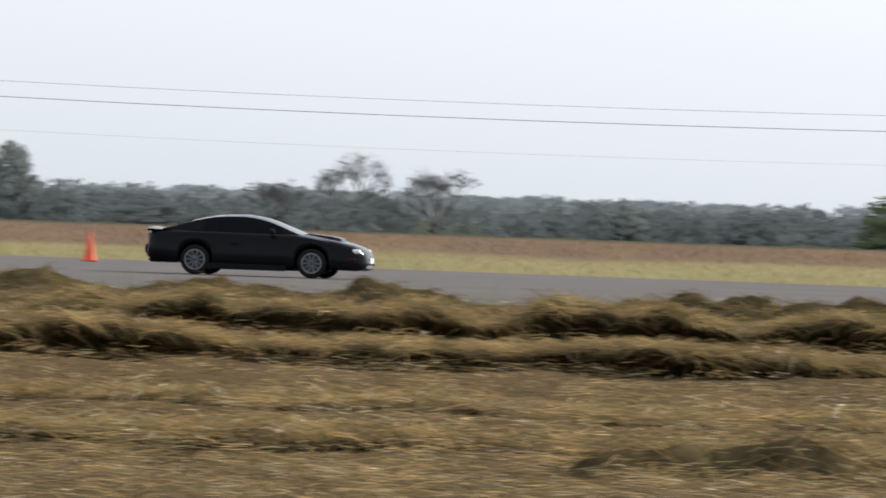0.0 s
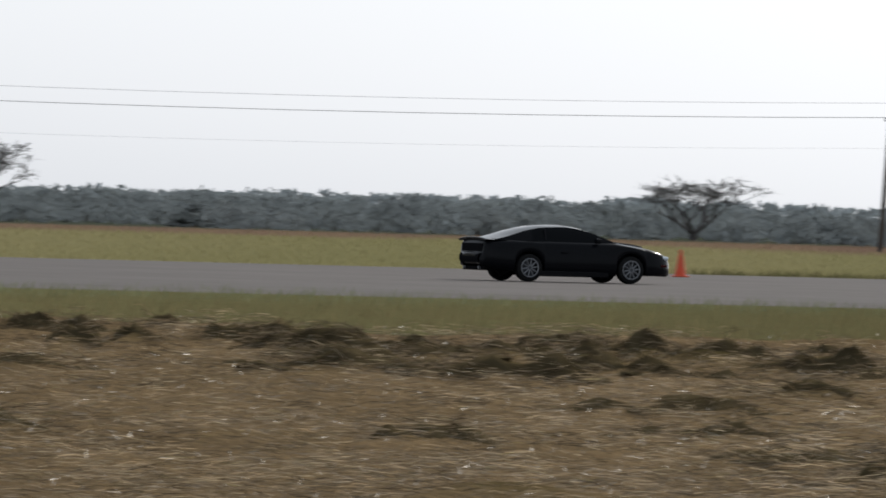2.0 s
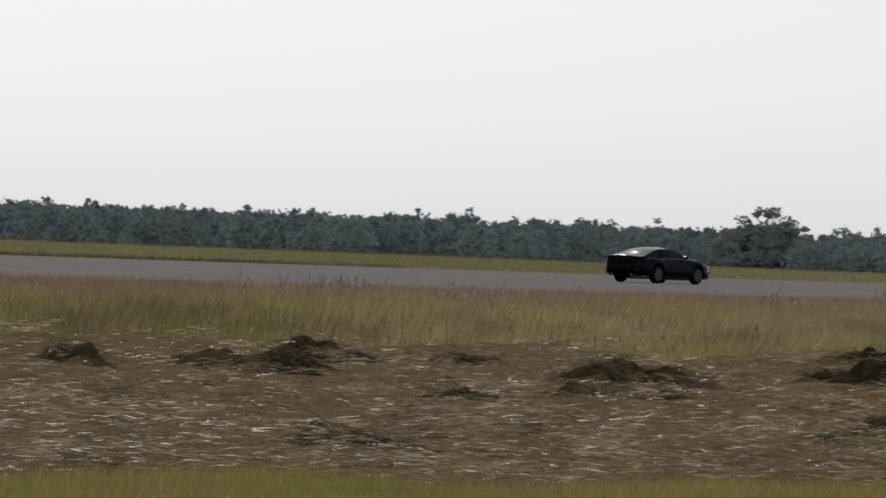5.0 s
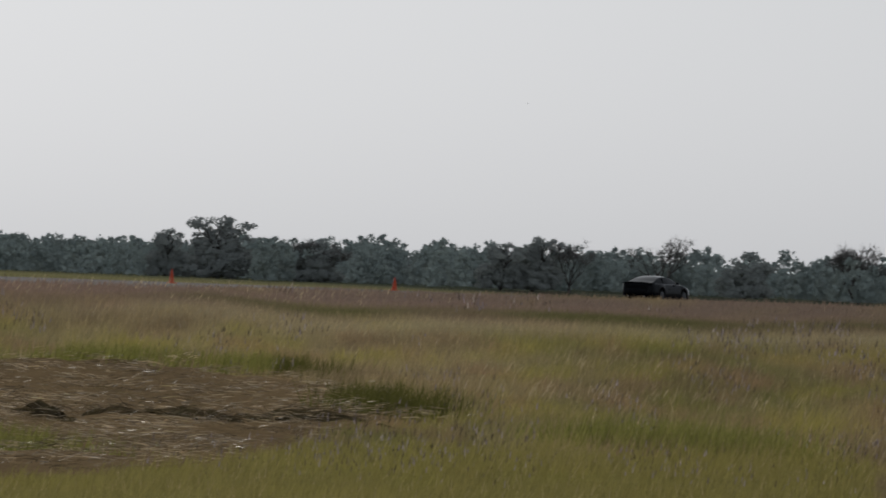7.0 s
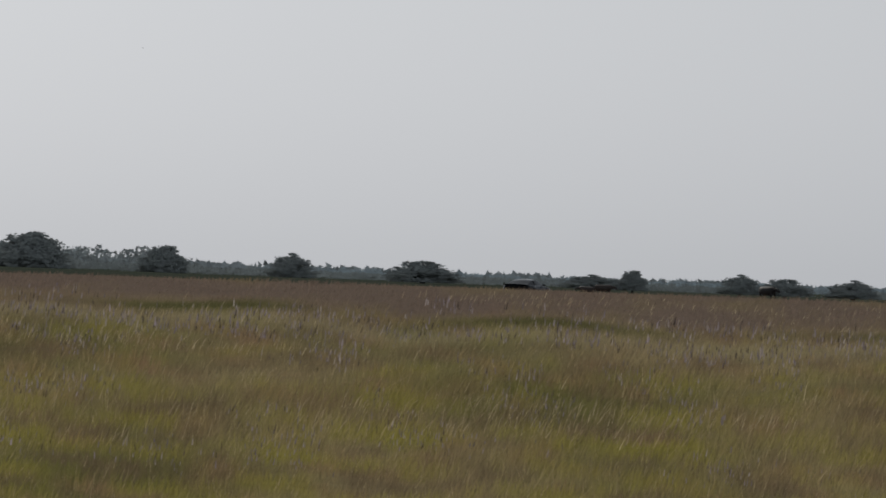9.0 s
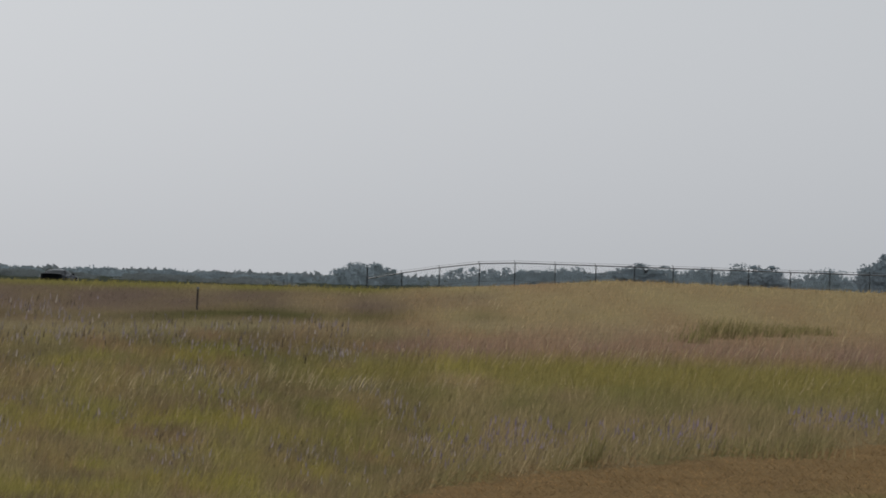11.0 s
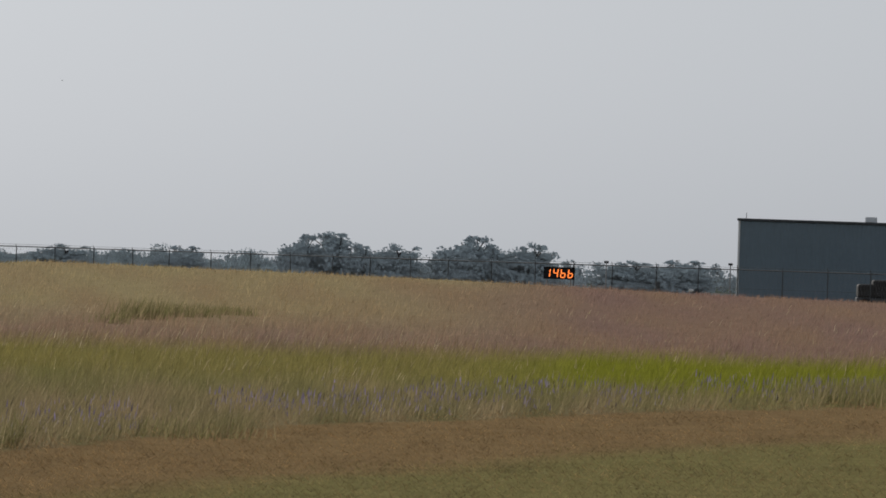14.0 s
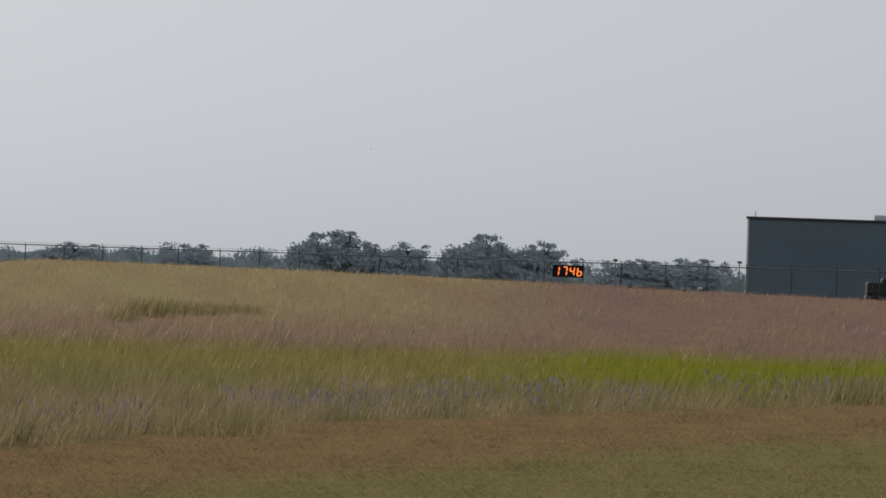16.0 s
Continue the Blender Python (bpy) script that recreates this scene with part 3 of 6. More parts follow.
def build_hay():
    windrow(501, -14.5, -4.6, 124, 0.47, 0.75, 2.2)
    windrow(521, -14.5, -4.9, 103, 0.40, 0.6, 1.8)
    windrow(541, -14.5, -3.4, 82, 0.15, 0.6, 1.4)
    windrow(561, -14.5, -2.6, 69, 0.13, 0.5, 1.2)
    # short litter close to the ground
    b, d, r = sample(150000, -14, 63.6, 52, 180, 31)
    k = is_hay(b, d)
    b, d = b[k], d[k]
    n = len(b)
    # bright and dark bands in the tint imitate sunlit and shaded swaths
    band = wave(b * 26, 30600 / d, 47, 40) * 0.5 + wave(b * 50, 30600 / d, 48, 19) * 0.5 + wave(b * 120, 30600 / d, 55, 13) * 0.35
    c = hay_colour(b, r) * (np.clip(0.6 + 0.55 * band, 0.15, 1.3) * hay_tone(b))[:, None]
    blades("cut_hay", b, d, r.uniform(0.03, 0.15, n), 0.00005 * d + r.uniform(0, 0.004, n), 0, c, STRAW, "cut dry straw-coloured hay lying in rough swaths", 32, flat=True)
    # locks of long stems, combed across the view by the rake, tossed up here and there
    lb, ld, r = sample(36000, -14, 63.6, 52, 180, 33)
    k = is_hay(lb, ld) & (wave(lb * 26, 30600 / ld, 47, 40) + wave(lb * 80, 30600 / ld, 59, 22) * 0.8 + r.normal(0, 0.5, len(lb)) > -0.95)
    lb, ld = lb[k], ld[k]
    m, per = len(lb), 12
    turn = r.normal(0, 0.3, m) + np.pi * (r.random(m) < 0.5)
    tossed = r.random(m) ** 3
    q = np.repeat(np.arange(m), per)
    n = len(q)
    b, d = lb[q] + np.degrees(r.normal(0, 0.16, n) / ld[q]), ld[q] + r.normal(0, 0.22, n)
    x, y = d * np.sin(np.radians(b)), d * np.cos(np.radians(b))
    base = np.stack([x, y, land_height(x, y) + r.uniform(0.03, 0.11, n) + 0.08 * tossed[q]], -1)
    way = np.concatenate([across(b, turn[q] + r.normal(0, 0.3, n)), (r.normal(0.0, 0.06, n) + 0.25 * tossed[q] * r.random(n))[:, None]], 1)
    # raised bunches tinted brighter, low ones darker, as light on the locks
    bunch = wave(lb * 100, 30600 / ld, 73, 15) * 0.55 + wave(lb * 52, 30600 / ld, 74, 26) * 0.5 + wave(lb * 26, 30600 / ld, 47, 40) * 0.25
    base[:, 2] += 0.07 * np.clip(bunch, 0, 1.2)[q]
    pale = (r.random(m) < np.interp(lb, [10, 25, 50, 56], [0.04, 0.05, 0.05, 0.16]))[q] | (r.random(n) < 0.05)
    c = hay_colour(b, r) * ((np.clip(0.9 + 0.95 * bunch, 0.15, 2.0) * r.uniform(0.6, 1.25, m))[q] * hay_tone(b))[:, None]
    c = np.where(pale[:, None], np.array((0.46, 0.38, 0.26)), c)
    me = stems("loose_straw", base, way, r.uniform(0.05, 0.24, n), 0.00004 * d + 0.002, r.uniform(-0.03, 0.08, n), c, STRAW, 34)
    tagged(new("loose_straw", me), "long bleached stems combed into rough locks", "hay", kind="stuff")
    # the heaps: humped hay mats under tangled stems, both toned dark to hold shade
    bases, ways, tones = [], [], []
    for hb, hd, w, dp, hgt in HEAPS:
        if hgt < 0.1:
            continue
        u, v = np.meshgrid(np.linspace(-1.35, 1.35, 16) * w, np.concatenate([np.linspace(-1.0, 0.1, 8), np.linspace(0.4, 1.6, 3)]) * dp)
        rad = radians(hb)

        def spot(u, v):
            return hd * math.sin(rad) + u * math.cos(rad) + v * math.sin(rad), hd * math.cos(rad) - u * math.sin(rad) + v * math.cos(rad)

        x, y = (p.ravel() for p in spot(u, v))
        z = land_height(x, y) + 0.045 * wave(x, y, 56, 0.35) + 0.03 * wave(x, y, 57, 0.12) - 0.05 + 0.07 * np.clip(heap_height(x, y) / hgt, 0, 1)
        nr, nb = u.shape
        idx = np.arange(nr * nb).reshape(nr, nb)
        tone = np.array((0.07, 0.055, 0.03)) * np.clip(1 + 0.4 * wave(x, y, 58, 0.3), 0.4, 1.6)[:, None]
        quad = np.stack([idx[:-1, :-1], idx[:-1, 1:], idx[1:, 1:], idx[1:, :-1]], -1).reshape(-1, 4)
        k = int(190 * min(2.5, w / 0.6) * min(1.6, hgt / 0.2) * min(1.0, 120 / hd))
        g = r.uniform(-0.9, 0.4, k)
        e = r.uniform(-1.1, 1.1, k) * np.sqrt(np.clip(1.05 - (g / 0.95) ** 2, 0, 1))
        sx, sy = spot(e * w, g * dp)
        bases.append(np.stack([sx, sy, land_height(sx, sy) + r.uniform(0, 0.06, k)], -1))
        ways.append(np.concatenate([across(np.full(k, hb), r.normal(0, 0.7, k) + np.pi * (e < 0)), (r.normal(0.0, 0.25, k) - 0.35 * np.abs(e))[:, None]], 1))
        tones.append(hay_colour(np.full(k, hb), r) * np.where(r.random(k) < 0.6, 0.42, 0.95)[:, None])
        foot = np.array((hd * math.sin(rad), hd * math.cos(rad), 0.0))
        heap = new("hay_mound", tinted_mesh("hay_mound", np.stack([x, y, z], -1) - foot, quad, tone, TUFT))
        heap.location = foot
        tagged(heap, "humped mound of matted hay, toned dark for shade, on the cut field" if hgt > 0.2 else "low hump of matted olive-brown hay on the field", "hay mound", "mounds of hay")
    base, way, c = np.concatenate(bases), np.concatenate(ways), np.concatenate(tones)
    n = len(base)
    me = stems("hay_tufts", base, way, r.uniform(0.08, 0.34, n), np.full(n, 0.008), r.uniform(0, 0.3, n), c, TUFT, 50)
    tagged(new("hay_tufts", me), "tangled dark olive stems on the heaps of hay", "hay", kind="stuff")
    # loose stems that stick up
    b, d, r = sample(26000, -14, 63.6, 52, 180, 35)
    k = is_hay(b, d)
    b, d = b[k], d[k]
    n = len(b)
    blades("stubble", b, d, r.uniform(0.06, 0.24, n), 0.00006 * d, 1.5, np.tile(STRAWC * 1.2, (n, 1)), STRAW, "stiff dry stems among the cut hay", 34)


def build_verge():
    """Short green grass between the hay and the runway."""
    b, d, r = sample(200000, -14, 60, 95, 260, 35)
    y = d * np.cos(np.radians(b))
    k = (d > hay_far(b) - 3) & (y < ROAD_NEAR) & (r.random(len(b)) < np.clip((56 - b) / 8, 0, 1))
    b, d = b[k], d[k]
    n = len(b)
    hgt = r.uniform(0.08, 0.22, n) + np.clip((b - 30) / 10, 0, 1) * r.uniform(0.02, 0.18, n) + (d < hay_far(b) + 2) * r.uniform(0, 0.3, n)
    c = blend(np.tile(np.array((0.155, 0.14, 0.07)), (n, 1)), np.tile(GOLD * 0.6, (n, 1)), r.random(n) * 0.45)
    c = blend(c, np.tile(np.array((0.165, 0.18, 0.105)), (n, 1)), (d * np.cos(np.radians(b)) - 152) / 10)
    c = c * (0.92 - 0.24 * np.clip((b - 20) / 12, 0, 1))[:, None]
    c = blend(c, np.tile(ROSE * 0.75, (n, 1)), np.clip((b - 34) / 6, 0, 1) * np.clip((d - 170) / 30, 0, 1))
    c = blend(c, np.tile(np.array((0.115, 0.13, 0.045)), (n, 1)), np.clip((b - 33) / 4, 0, 1) * np.clip((53 - b) / 4, 0, 1) * np.clip((168 - d) / 14, 0, 1) * 0.85)
    blades("verge_grass", b, d, hgt, 0.00012 * d, 0.35, c, BLADE, "short green grass along the runway edge", 36)


def build_field():
    """Tall grass of the open field."""
    b, d, r = sample(930000, 36, 84, 56, 620, 37)
    y = d * np.cos(np.radians(b))
    k = ~is_hay(b, d) & ~is_mown(b, d) & (y < ROAD_NEAR - 1) & ((b > 47 + 6 * r.random(len(b))) | (d < hay_near(b)))
    b, d = b[k], d[k]
    n = len(b)
    c = field_colour(b, d)
    hgt = r.uniform(0.08, 0.30, n) * np.clip(0.35 + (d - 60) / 70, 0.4, 1.0)
    hgt = hgt * (0.9 + 0.25 * wave(b * 5, 900 / d * 3, 23, 8))
    hgt = hgt + np.clip(1 - (d - mown_far(b)) / 7, 0, 1) * (b > 74.5) * r.uniform(0.02, 0.26, n)
    hgt = hgt * (1 - 0.4 * np.clip((d - 190) / 50, 0, 1))
    light = r.random(n) < 0.035 * (d < 230)
    c = np.where(light[:, None], np.array((0.38, 0.31, 0.18)), c)
    blades("tall_grass", b, d, hgt, 0.00009 * d + 0.0015, 0.5, c, BLADE, "tall uncut prairie grass, green, tan and rosy brown", 38)


def build_flowers():
    """Purple and grey flower spikes."""
    b, d, r = sample(330000, 52, 84, 62, 270, 39)
    q = wave(b * 3.5, 900 / d * 2.2, 41, 5)
    in_end = (b + r.normal(0, 0.5, len(b)) > 75.7) & (d > mown_far(b)) & (d < mown_far(b) + 20) & (wave(b * 6, d * 0.06, 42, 4) > -0.2)
    in_mid = (b <= 75.5) & ~is_hay(b, d) & ((q > 0.35) | (d < hay_near(b) * (b < 64)))
    swathe = (b > 65) & (b < 75) & (np.abs(d - 200 - 14 * wave(b * 2, d * 0.02, 43, 4)) < 26)
    clump = wave(b * 45, 30600 / d, 77, 34) + 0.6 * wave(b * 110, 30600 / d, 78, 22) + r.normal(0, 0.8, len(b)) > 0.35
    k = clump & (in_end | swathe | (in_mid & (d > 75))) & ~is_mown(b, d) & (r.random(len(b)) < np.where(b > 75.5, 0.9, np.where(swathe, 0.75, np.where(b > 66, 0.45, 0.4))))
    b, d = b[k], d[k]
    n = len(b)
    c = blend(np.tile(np.array((0.215, 0.18, 0.215)), (n, 1)), np.tile(np.array((0.31, 0.275, 0.25)), (n, 1)), r.random(n) ** 1.5)
    c = np.where((r.random(n) < np.where(b < 66, 0.45, 0.22))[:, None], np.array((0.085, 0.068, 0.055)), c)
    c = np.where(((b > 75.5) & (r.random(n) < 0.6))[:, None], np.array((0.2, 0.165, 0.26)), c)
    x, y = d * np.sin(np.radians(b)), d * np.cos(np.radians(b))
    base = np.stack([x, y, land_height(x, y) + r.uniform(0.05, 0.27, n)], -1)
    way = np.concatenate([across(b, r.uniform(-1, 1, n)) * r.normal(0.12, 0.12, n)[:, None], np.ones((n, 1))], 1)
    me = stems("flower_spikes", base, way, d * r.uniform(0.0004, 0.001, n), d * r.uniform(0.00006, 0.00013, n), np.zeros(n), c, BLADE, 40)
    tagged(new("flower_spikes", me), "purple and grey wild flower spikes in clumps", "flowers", kind="stuff")


def build_lawn():
    b, d, r = sample(140000, 74.5, 84, 60, 150, 43)
    k = is_mown(b, d)
    b, d = b[k], d[k]
    n = len(b)
    lawn = np.clip((mown_far(b) * 0.80 - d) / 6, 0, 1)
    c = blend(np.tile(np.array((0.29, 0.19, 0.09)), (n, 1)), np.tile(np.array((0.235, 0.2, 0.09)), (n, 1)), lawn * r.random(n) * 1.5)
    c = c * np.clip(0.95 + 0.25 * wave(b * 40, 30600 / d, 79, 22) + 0.15 * wave(b * 110, 30600 / d, 80, 12), 0.6, 1.4)[:, None]
    blades("mown_grass", b, d, r.uniform(0.02, 0.08, n), 0.00005 * d, 0, c, MEADOW, "mown dry grass cuttings over short green lawn", 44, flat=True)


def build_far_grass():
    """Grass beyond the runway."""
    b, d, r = sample(260000, -14, 72, 235, 700, 45)
    y = d * np.cos(np.radians(b))
    k = (y > ROAD_FAR + 0.5) & (y < 520)
    b, d, y = b[k], d[k], y[k]
    n = len(b)
    hgt = np.where(y > 375, r.uniform(0.1, 0.25, n), r.uniform(0.06, 0.18, n))
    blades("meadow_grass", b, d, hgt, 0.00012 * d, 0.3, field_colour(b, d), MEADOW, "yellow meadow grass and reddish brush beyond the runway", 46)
    # rank dark weeds along the runway's far edge
    r = np.random.default_rng(81)
    n = 26000
    x = r.uniform(110, 330, n)
    y = ROAD_FAR + 0.4 + 3.0 * r.random(n) ** 1.5
    k = wave(x, y * 0, 82, 14) + r.normal(0, 0.4, n) > -0.35
    x, y = x[k], y[k]
    n = len(x)
    c = blend(np.tile(np.array((0.10, 0.085, 0.05)), (n, 1)), np.tile(np.array((0.12, 0.125, 0.05)), (n, 1)), r.random(n))
    blades("edge_weeds", np.degrees(np.arctan2(x, y)), np.hypot(x, y), r.uniform(0.08, 0.3, n), np.full(n, 0.05), 0.4, c, MEADOW, "rank dark weeds along the far edge of the runway", 83)


def build_clumps():
    """Thick tussocks of darker green grass: bearing, distance, half width, height."""
    r = np.random.default_rng(61)
    spots = [(63.15, 108, 0.75, 0.42), (62.95, 112, 0.5, 0.3), (64.6, 96, 1.3, 0.34), (65.2, 94, 0.9, 0.3), (62.3, 141, 1.2, 0.3), (61.5, 146, 1.5, 0.3), (60.9, 84, 0.8, 0.25),
             (77.2, 215, 0.55, 0.5), (77.42, 222, 0.8, 0.36), (77.72, 228, 0.7, 0.24), (77.05, 206, 0.4, 0.26), (76.47, 92, 0.2, 0.40), (76.43, 91, 0.15, 0.34), (81.4, 141, 1.4, 0.4), (81.7, 146, 1.2, 0.4), (77.5, 98, 0.7, 0.26), (58.3, 86, 1.0, 0.25), (57.2, 84, 1.1, 0.25)]
    tb, td, th = [], [], []
    for b, d, w, h in spots:
        k = int((450 if b > 76 else 900) * w)
        tb.append(b + np.degrees(r.normal(0, 0.5 * w, k) / d))
        td.append(d + r.normal(0, 1.1 * w, k))
        th.append(h * r.uniform(0.5, 1.1, k))
    b, d, h = np.concatenate(tb), np.concatenate(td), np.concatenate(th)
    n = len(b)
    c = blend(np.tile(np.array((0.12, 0.13, 0.035)), (n, 1)), np.tile(np.array((0.25, 0.24, 0.075)), (n, 1)), r.random(n))
    c = np.where((b > 76)[:, None], blend(np.tile(GREEN, (n, 1)), np.tile(GOLD, (n, 1)), r.random(n)) * 0.9, c)
    # tussocks about bearing 63 tinted half as bright: their shade is painted in
    c = c * np.where(np.abs(b - 63) < 0.6, 0.5, 1.0)[:, None]
    blades("grass_tussocks", b, d, h, 0.00012 * d + 0.003, 0.4, c, BLADE, "thick dark green tussocks in the field", 62)
    # pale seed stalks that bend over the field
    b, d, r = sample(70000, 52, 84, 88, 330, 63)
    k = ~is_hay(b, d) & ~is_mown(b, d) & (d * np.cos(np.radians(b)) < ROAD_NEAR - 1) & (wave(b * 5, 30600 / d, 64, 34) + 0.6 * wave(b * 16, 30600 / d, 66, 15) + r.normal(0, 0.3, len(b)) > 0.95)
    b, d = b[k], d[k]
    n = len(b)
    x, y = d * np.sin(np.radians(b)), d * np.cos(np.radians(b))
    base = np.stack([x, y, land_height(x, y) + r.uniform(0.0, 0.12, n)], -1)
    sway = r.uniform(0.2, 0.9, n)
    way = np.concatenate([across(b, r.normal(0, 0.4, n)) * sway[:, None], np.ones((n, 1))], 1)
    way /= np.linalg.norm(way, axis=1)[:, None]
    c = blend(np.tile(np.array((0.46, 0.39, 0.25)), (n, 1)), np.tile(np.array((0.32, 0.25, 0.16)), (n, 1)), r.random(n))
    me = stems("seed_stalks", base, way, r.uniform(0.10, 0.27, n), 0.00004 * d + 0.0015, r.uniform(0.05, 0.2, n), c, BLADE, 65)
    tagged(new("seed_stalks", me), "pale seed stalks bent over by the wind", "grass", kind="stuff")


build_hay()
build_clumps()
build_verge()
build_field()
build_flowers()
build_lawn()
build_far_grass()


# ---- woods and trees ----
def leaf_shape(r, n):
    """n roughly even-sided triangles of size one, turned at random, spread along x and z."""
    a = r.uniform(0, 6.283, n)[:, None] + np.array((0, 2.09, 4.19)) + r.normal(0, 0.35, (n, 3))
    k = r.uniform(0.6, 1.15, (n, 3))
    return np.stack([np.cos(a) * k, r.normal(0, 0.6, (n, 3)), np.sin(a) * k], -1)


def leaf_cloud(r, centre, radius, count, size, tint, spread=0.09):
    """Loose leaf triangles in an uneven ball, spread mostly along x and z: vertices and tints."""
    d = r.normal(0, 1, (count, 3))
    d /= np.linalg.norm(d, axis=1)[:, None]
    p = centre + d * radius * (r.random((count, 1)) ** 0.45)
    s = size * r.uniform(0.5, 1.3, (count, 1, 1))
    co = p[:, None, :] + leaf_shape(r, count) * s * np.array((1, 0.35, 1))
    t = np.repeat(np.clip(tint * r.normal(1, spread, (count, 1)), 0.01, 0.9), 3, axis=0)
    return co.reshape(-1, 3), t


def build_woods(name, label, rows, seed, tint, leaf):
    """A deep belt of overlapping uneven crowns: coarse foliage within, fine clumps of leaves at the outline."""
    r = np.random.default_rng(seed)
    cos, tints, norms = [], [], []
    for b0, b1, d0, d1, h0, h1, wide in rows:
        mid = (d0 + d1) / 2
        length = np.radians(b1 - b0) * mid
        k = max(3, int(length / wide * 2.2))
        cb, cw = r.uniform(b0, b1, k), np.degrees(wide * r.uniform(0.45, 1.3, k) / mid)
        swell = np.clip(0.5 + 0.5 * wave(cb * mid / 57.3, cb * 0, seed + 300, 34), 0, 1)
        ch = (h0 + (h1 - h0) * (0.55 * swell + 0.6 * r.random(k) ** 1.5)) * 1.04
        ct, cd = r.uniform(0.9, 1.1, k), r.uniform(d0, d1, k)
        area = length * (h0 + h1) / 2
        # the thicket within
        n = int(area * 4.2 / (3.6 * leaf * leaf))
        i = r.integers(0, k, n)
        a, u = r.uniform(0, np.pi, n), r.random(n) ** 0.5
        b1_, z1, d1_, i1 = cb[i] + np.cos(a) * u * cw[i] * 0.9, ch[i] * np.sin(a) * u * 0.78, cd[i] + r.uniform(0, 1.2, n) * wide, i
        # clumps of leaves round the outline
        m = k * 16
        j = np.arange(m) % k
        a, u = r.uniform(0.0, np.pi, m), r.uniform(0.35, 1.0, m) ** 0.6
        kb, kz, kd = cb[j] + np.cos(a) * u * cw[j] * 0.92, ch[j] * np.sin(a) * u * 0.9, cd[j] - r.uniform(0, 0.7, m) * wide
        kr, kt = wide * r.uniform(0.08, 0.24, m), r.uniform(0.95, 1.05, m)
        n = int(area * 1.5 / (0.62 * leaf * leaf))
        q = r.integers(0, m, n)
        g = r.normal(0, 1, (n, 3))
        g *= (r.random(n) ** 0.4 / np.linalg.norm(g, axis=1))[:, None]
        b2, z2, d2, i2 = kb[q] + np.degrees(g[:, 0] * kr[q] / mid), np.abs(kz[q] + g[:, 1] * np.minimum(kr * 0.8, ch[j] * 0.16)[q]), kd[q] + g[:, 2] * kr[q], j[q]
        b, z, d, i = np.concatenate([b1_, b2]), np.concatenate([z1, z2]), np.concatenate([d1_, d2]), np.concatenate([i1, i2])
        size = np.concatenate([np.full(len(b1_), 1.7), np.ones(n)]) * leaf * r.uniform(0.5, 1.25, len(b))
        tone = np.concatenate([np.ones(len(b1_)), kt[q]]) * ct[i]
        off = leaf_shape(r, len(b)) * size[:, None, None]
        rad = np.radians(b)[:, None]
        ox, oy = off[:, :, 0], off[:, :, 1]
        co = np.stack([(d * np.sin(rad[:, 0]))[:, None] + ox * np.cos(rad) + oy * np.sin(rad),
                       (d * np.cos(rad[:, 0]))[:, None] - ox * np.sin(rad) + oy * np.cos(rad), np.maximum(z[:, None] + off[:, :, 2], 0) + far_fall(b, d)[:, None]], -1)
        # all normals face the stand, which keeps the foliage evenly shaded
        out = np.stack([-np.sin(rad[:, 0]), -np.cos(rad[:, 0]), np.full(len(b), 0.3)], -1) + r.normal(0, 0.12, (len(b), 3))
        norms.append(np.repeat(out / np.linalg.norm(out, axis=1)[:, None], 3, axis=0))
        cos.append(co.reshape(-1, 3))
        tints.append(np.repeat(np.clip(tint * tone[:, None] * r.normal(1, 0.07, (len(b), 1)), 0.01, 0.9), 3, axis=0))
    co, t = np.concatenate(cos), np.concatenate(tints)
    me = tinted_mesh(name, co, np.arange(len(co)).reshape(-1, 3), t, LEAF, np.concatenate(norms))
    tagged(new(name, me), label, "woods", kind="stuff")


# haze over the woods is painted into these leaf tints, paler with distance
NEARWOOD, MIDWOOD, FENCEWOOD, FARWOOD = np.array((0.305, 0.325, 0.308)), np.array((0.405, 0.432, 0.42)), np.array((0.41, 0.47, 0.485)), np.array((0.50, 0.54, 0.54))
build_woods("brush_belt", "dense grey-green mesquite brush at the field's edge",
            [(-14, 3, 560, 620, 1.6, 2.5, 2.6), (35.5, 48, 680, 720, 2.3, 3.2, 3.0), (36, 48, 730, 800, 2.6, 3.7, 3.0), ], 51, NEARWOOD, 0.14)
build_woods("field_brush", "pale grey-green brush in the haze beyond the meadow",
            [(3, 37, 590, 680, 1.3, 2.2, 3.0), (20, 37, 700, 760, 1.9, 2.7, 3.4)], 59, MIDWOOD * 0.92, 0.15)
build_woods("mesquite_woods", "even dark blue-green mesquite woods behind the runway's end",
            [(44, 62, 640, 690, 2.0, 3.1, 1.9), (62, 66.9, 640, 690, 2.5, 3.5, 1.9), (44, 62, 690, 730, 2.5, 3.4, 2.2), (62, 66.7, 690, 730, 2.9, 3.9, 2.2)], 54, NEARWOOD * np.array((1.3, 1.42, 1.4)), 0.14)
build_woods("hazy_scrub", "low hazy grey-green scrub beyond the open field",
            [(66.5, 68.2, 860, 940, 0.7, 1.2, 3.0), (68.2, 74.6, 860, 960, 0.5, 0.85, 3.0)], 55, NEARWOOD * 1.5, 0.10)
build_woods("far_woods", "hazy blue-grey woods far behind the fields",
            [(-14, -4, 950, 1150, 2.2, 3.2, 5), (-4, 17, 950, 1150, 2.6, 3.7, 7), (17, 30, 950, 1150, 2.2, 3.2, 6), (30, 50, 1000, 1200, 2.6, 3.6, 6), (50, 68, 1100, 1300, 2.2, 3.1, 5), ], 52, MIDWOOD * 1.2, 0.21)
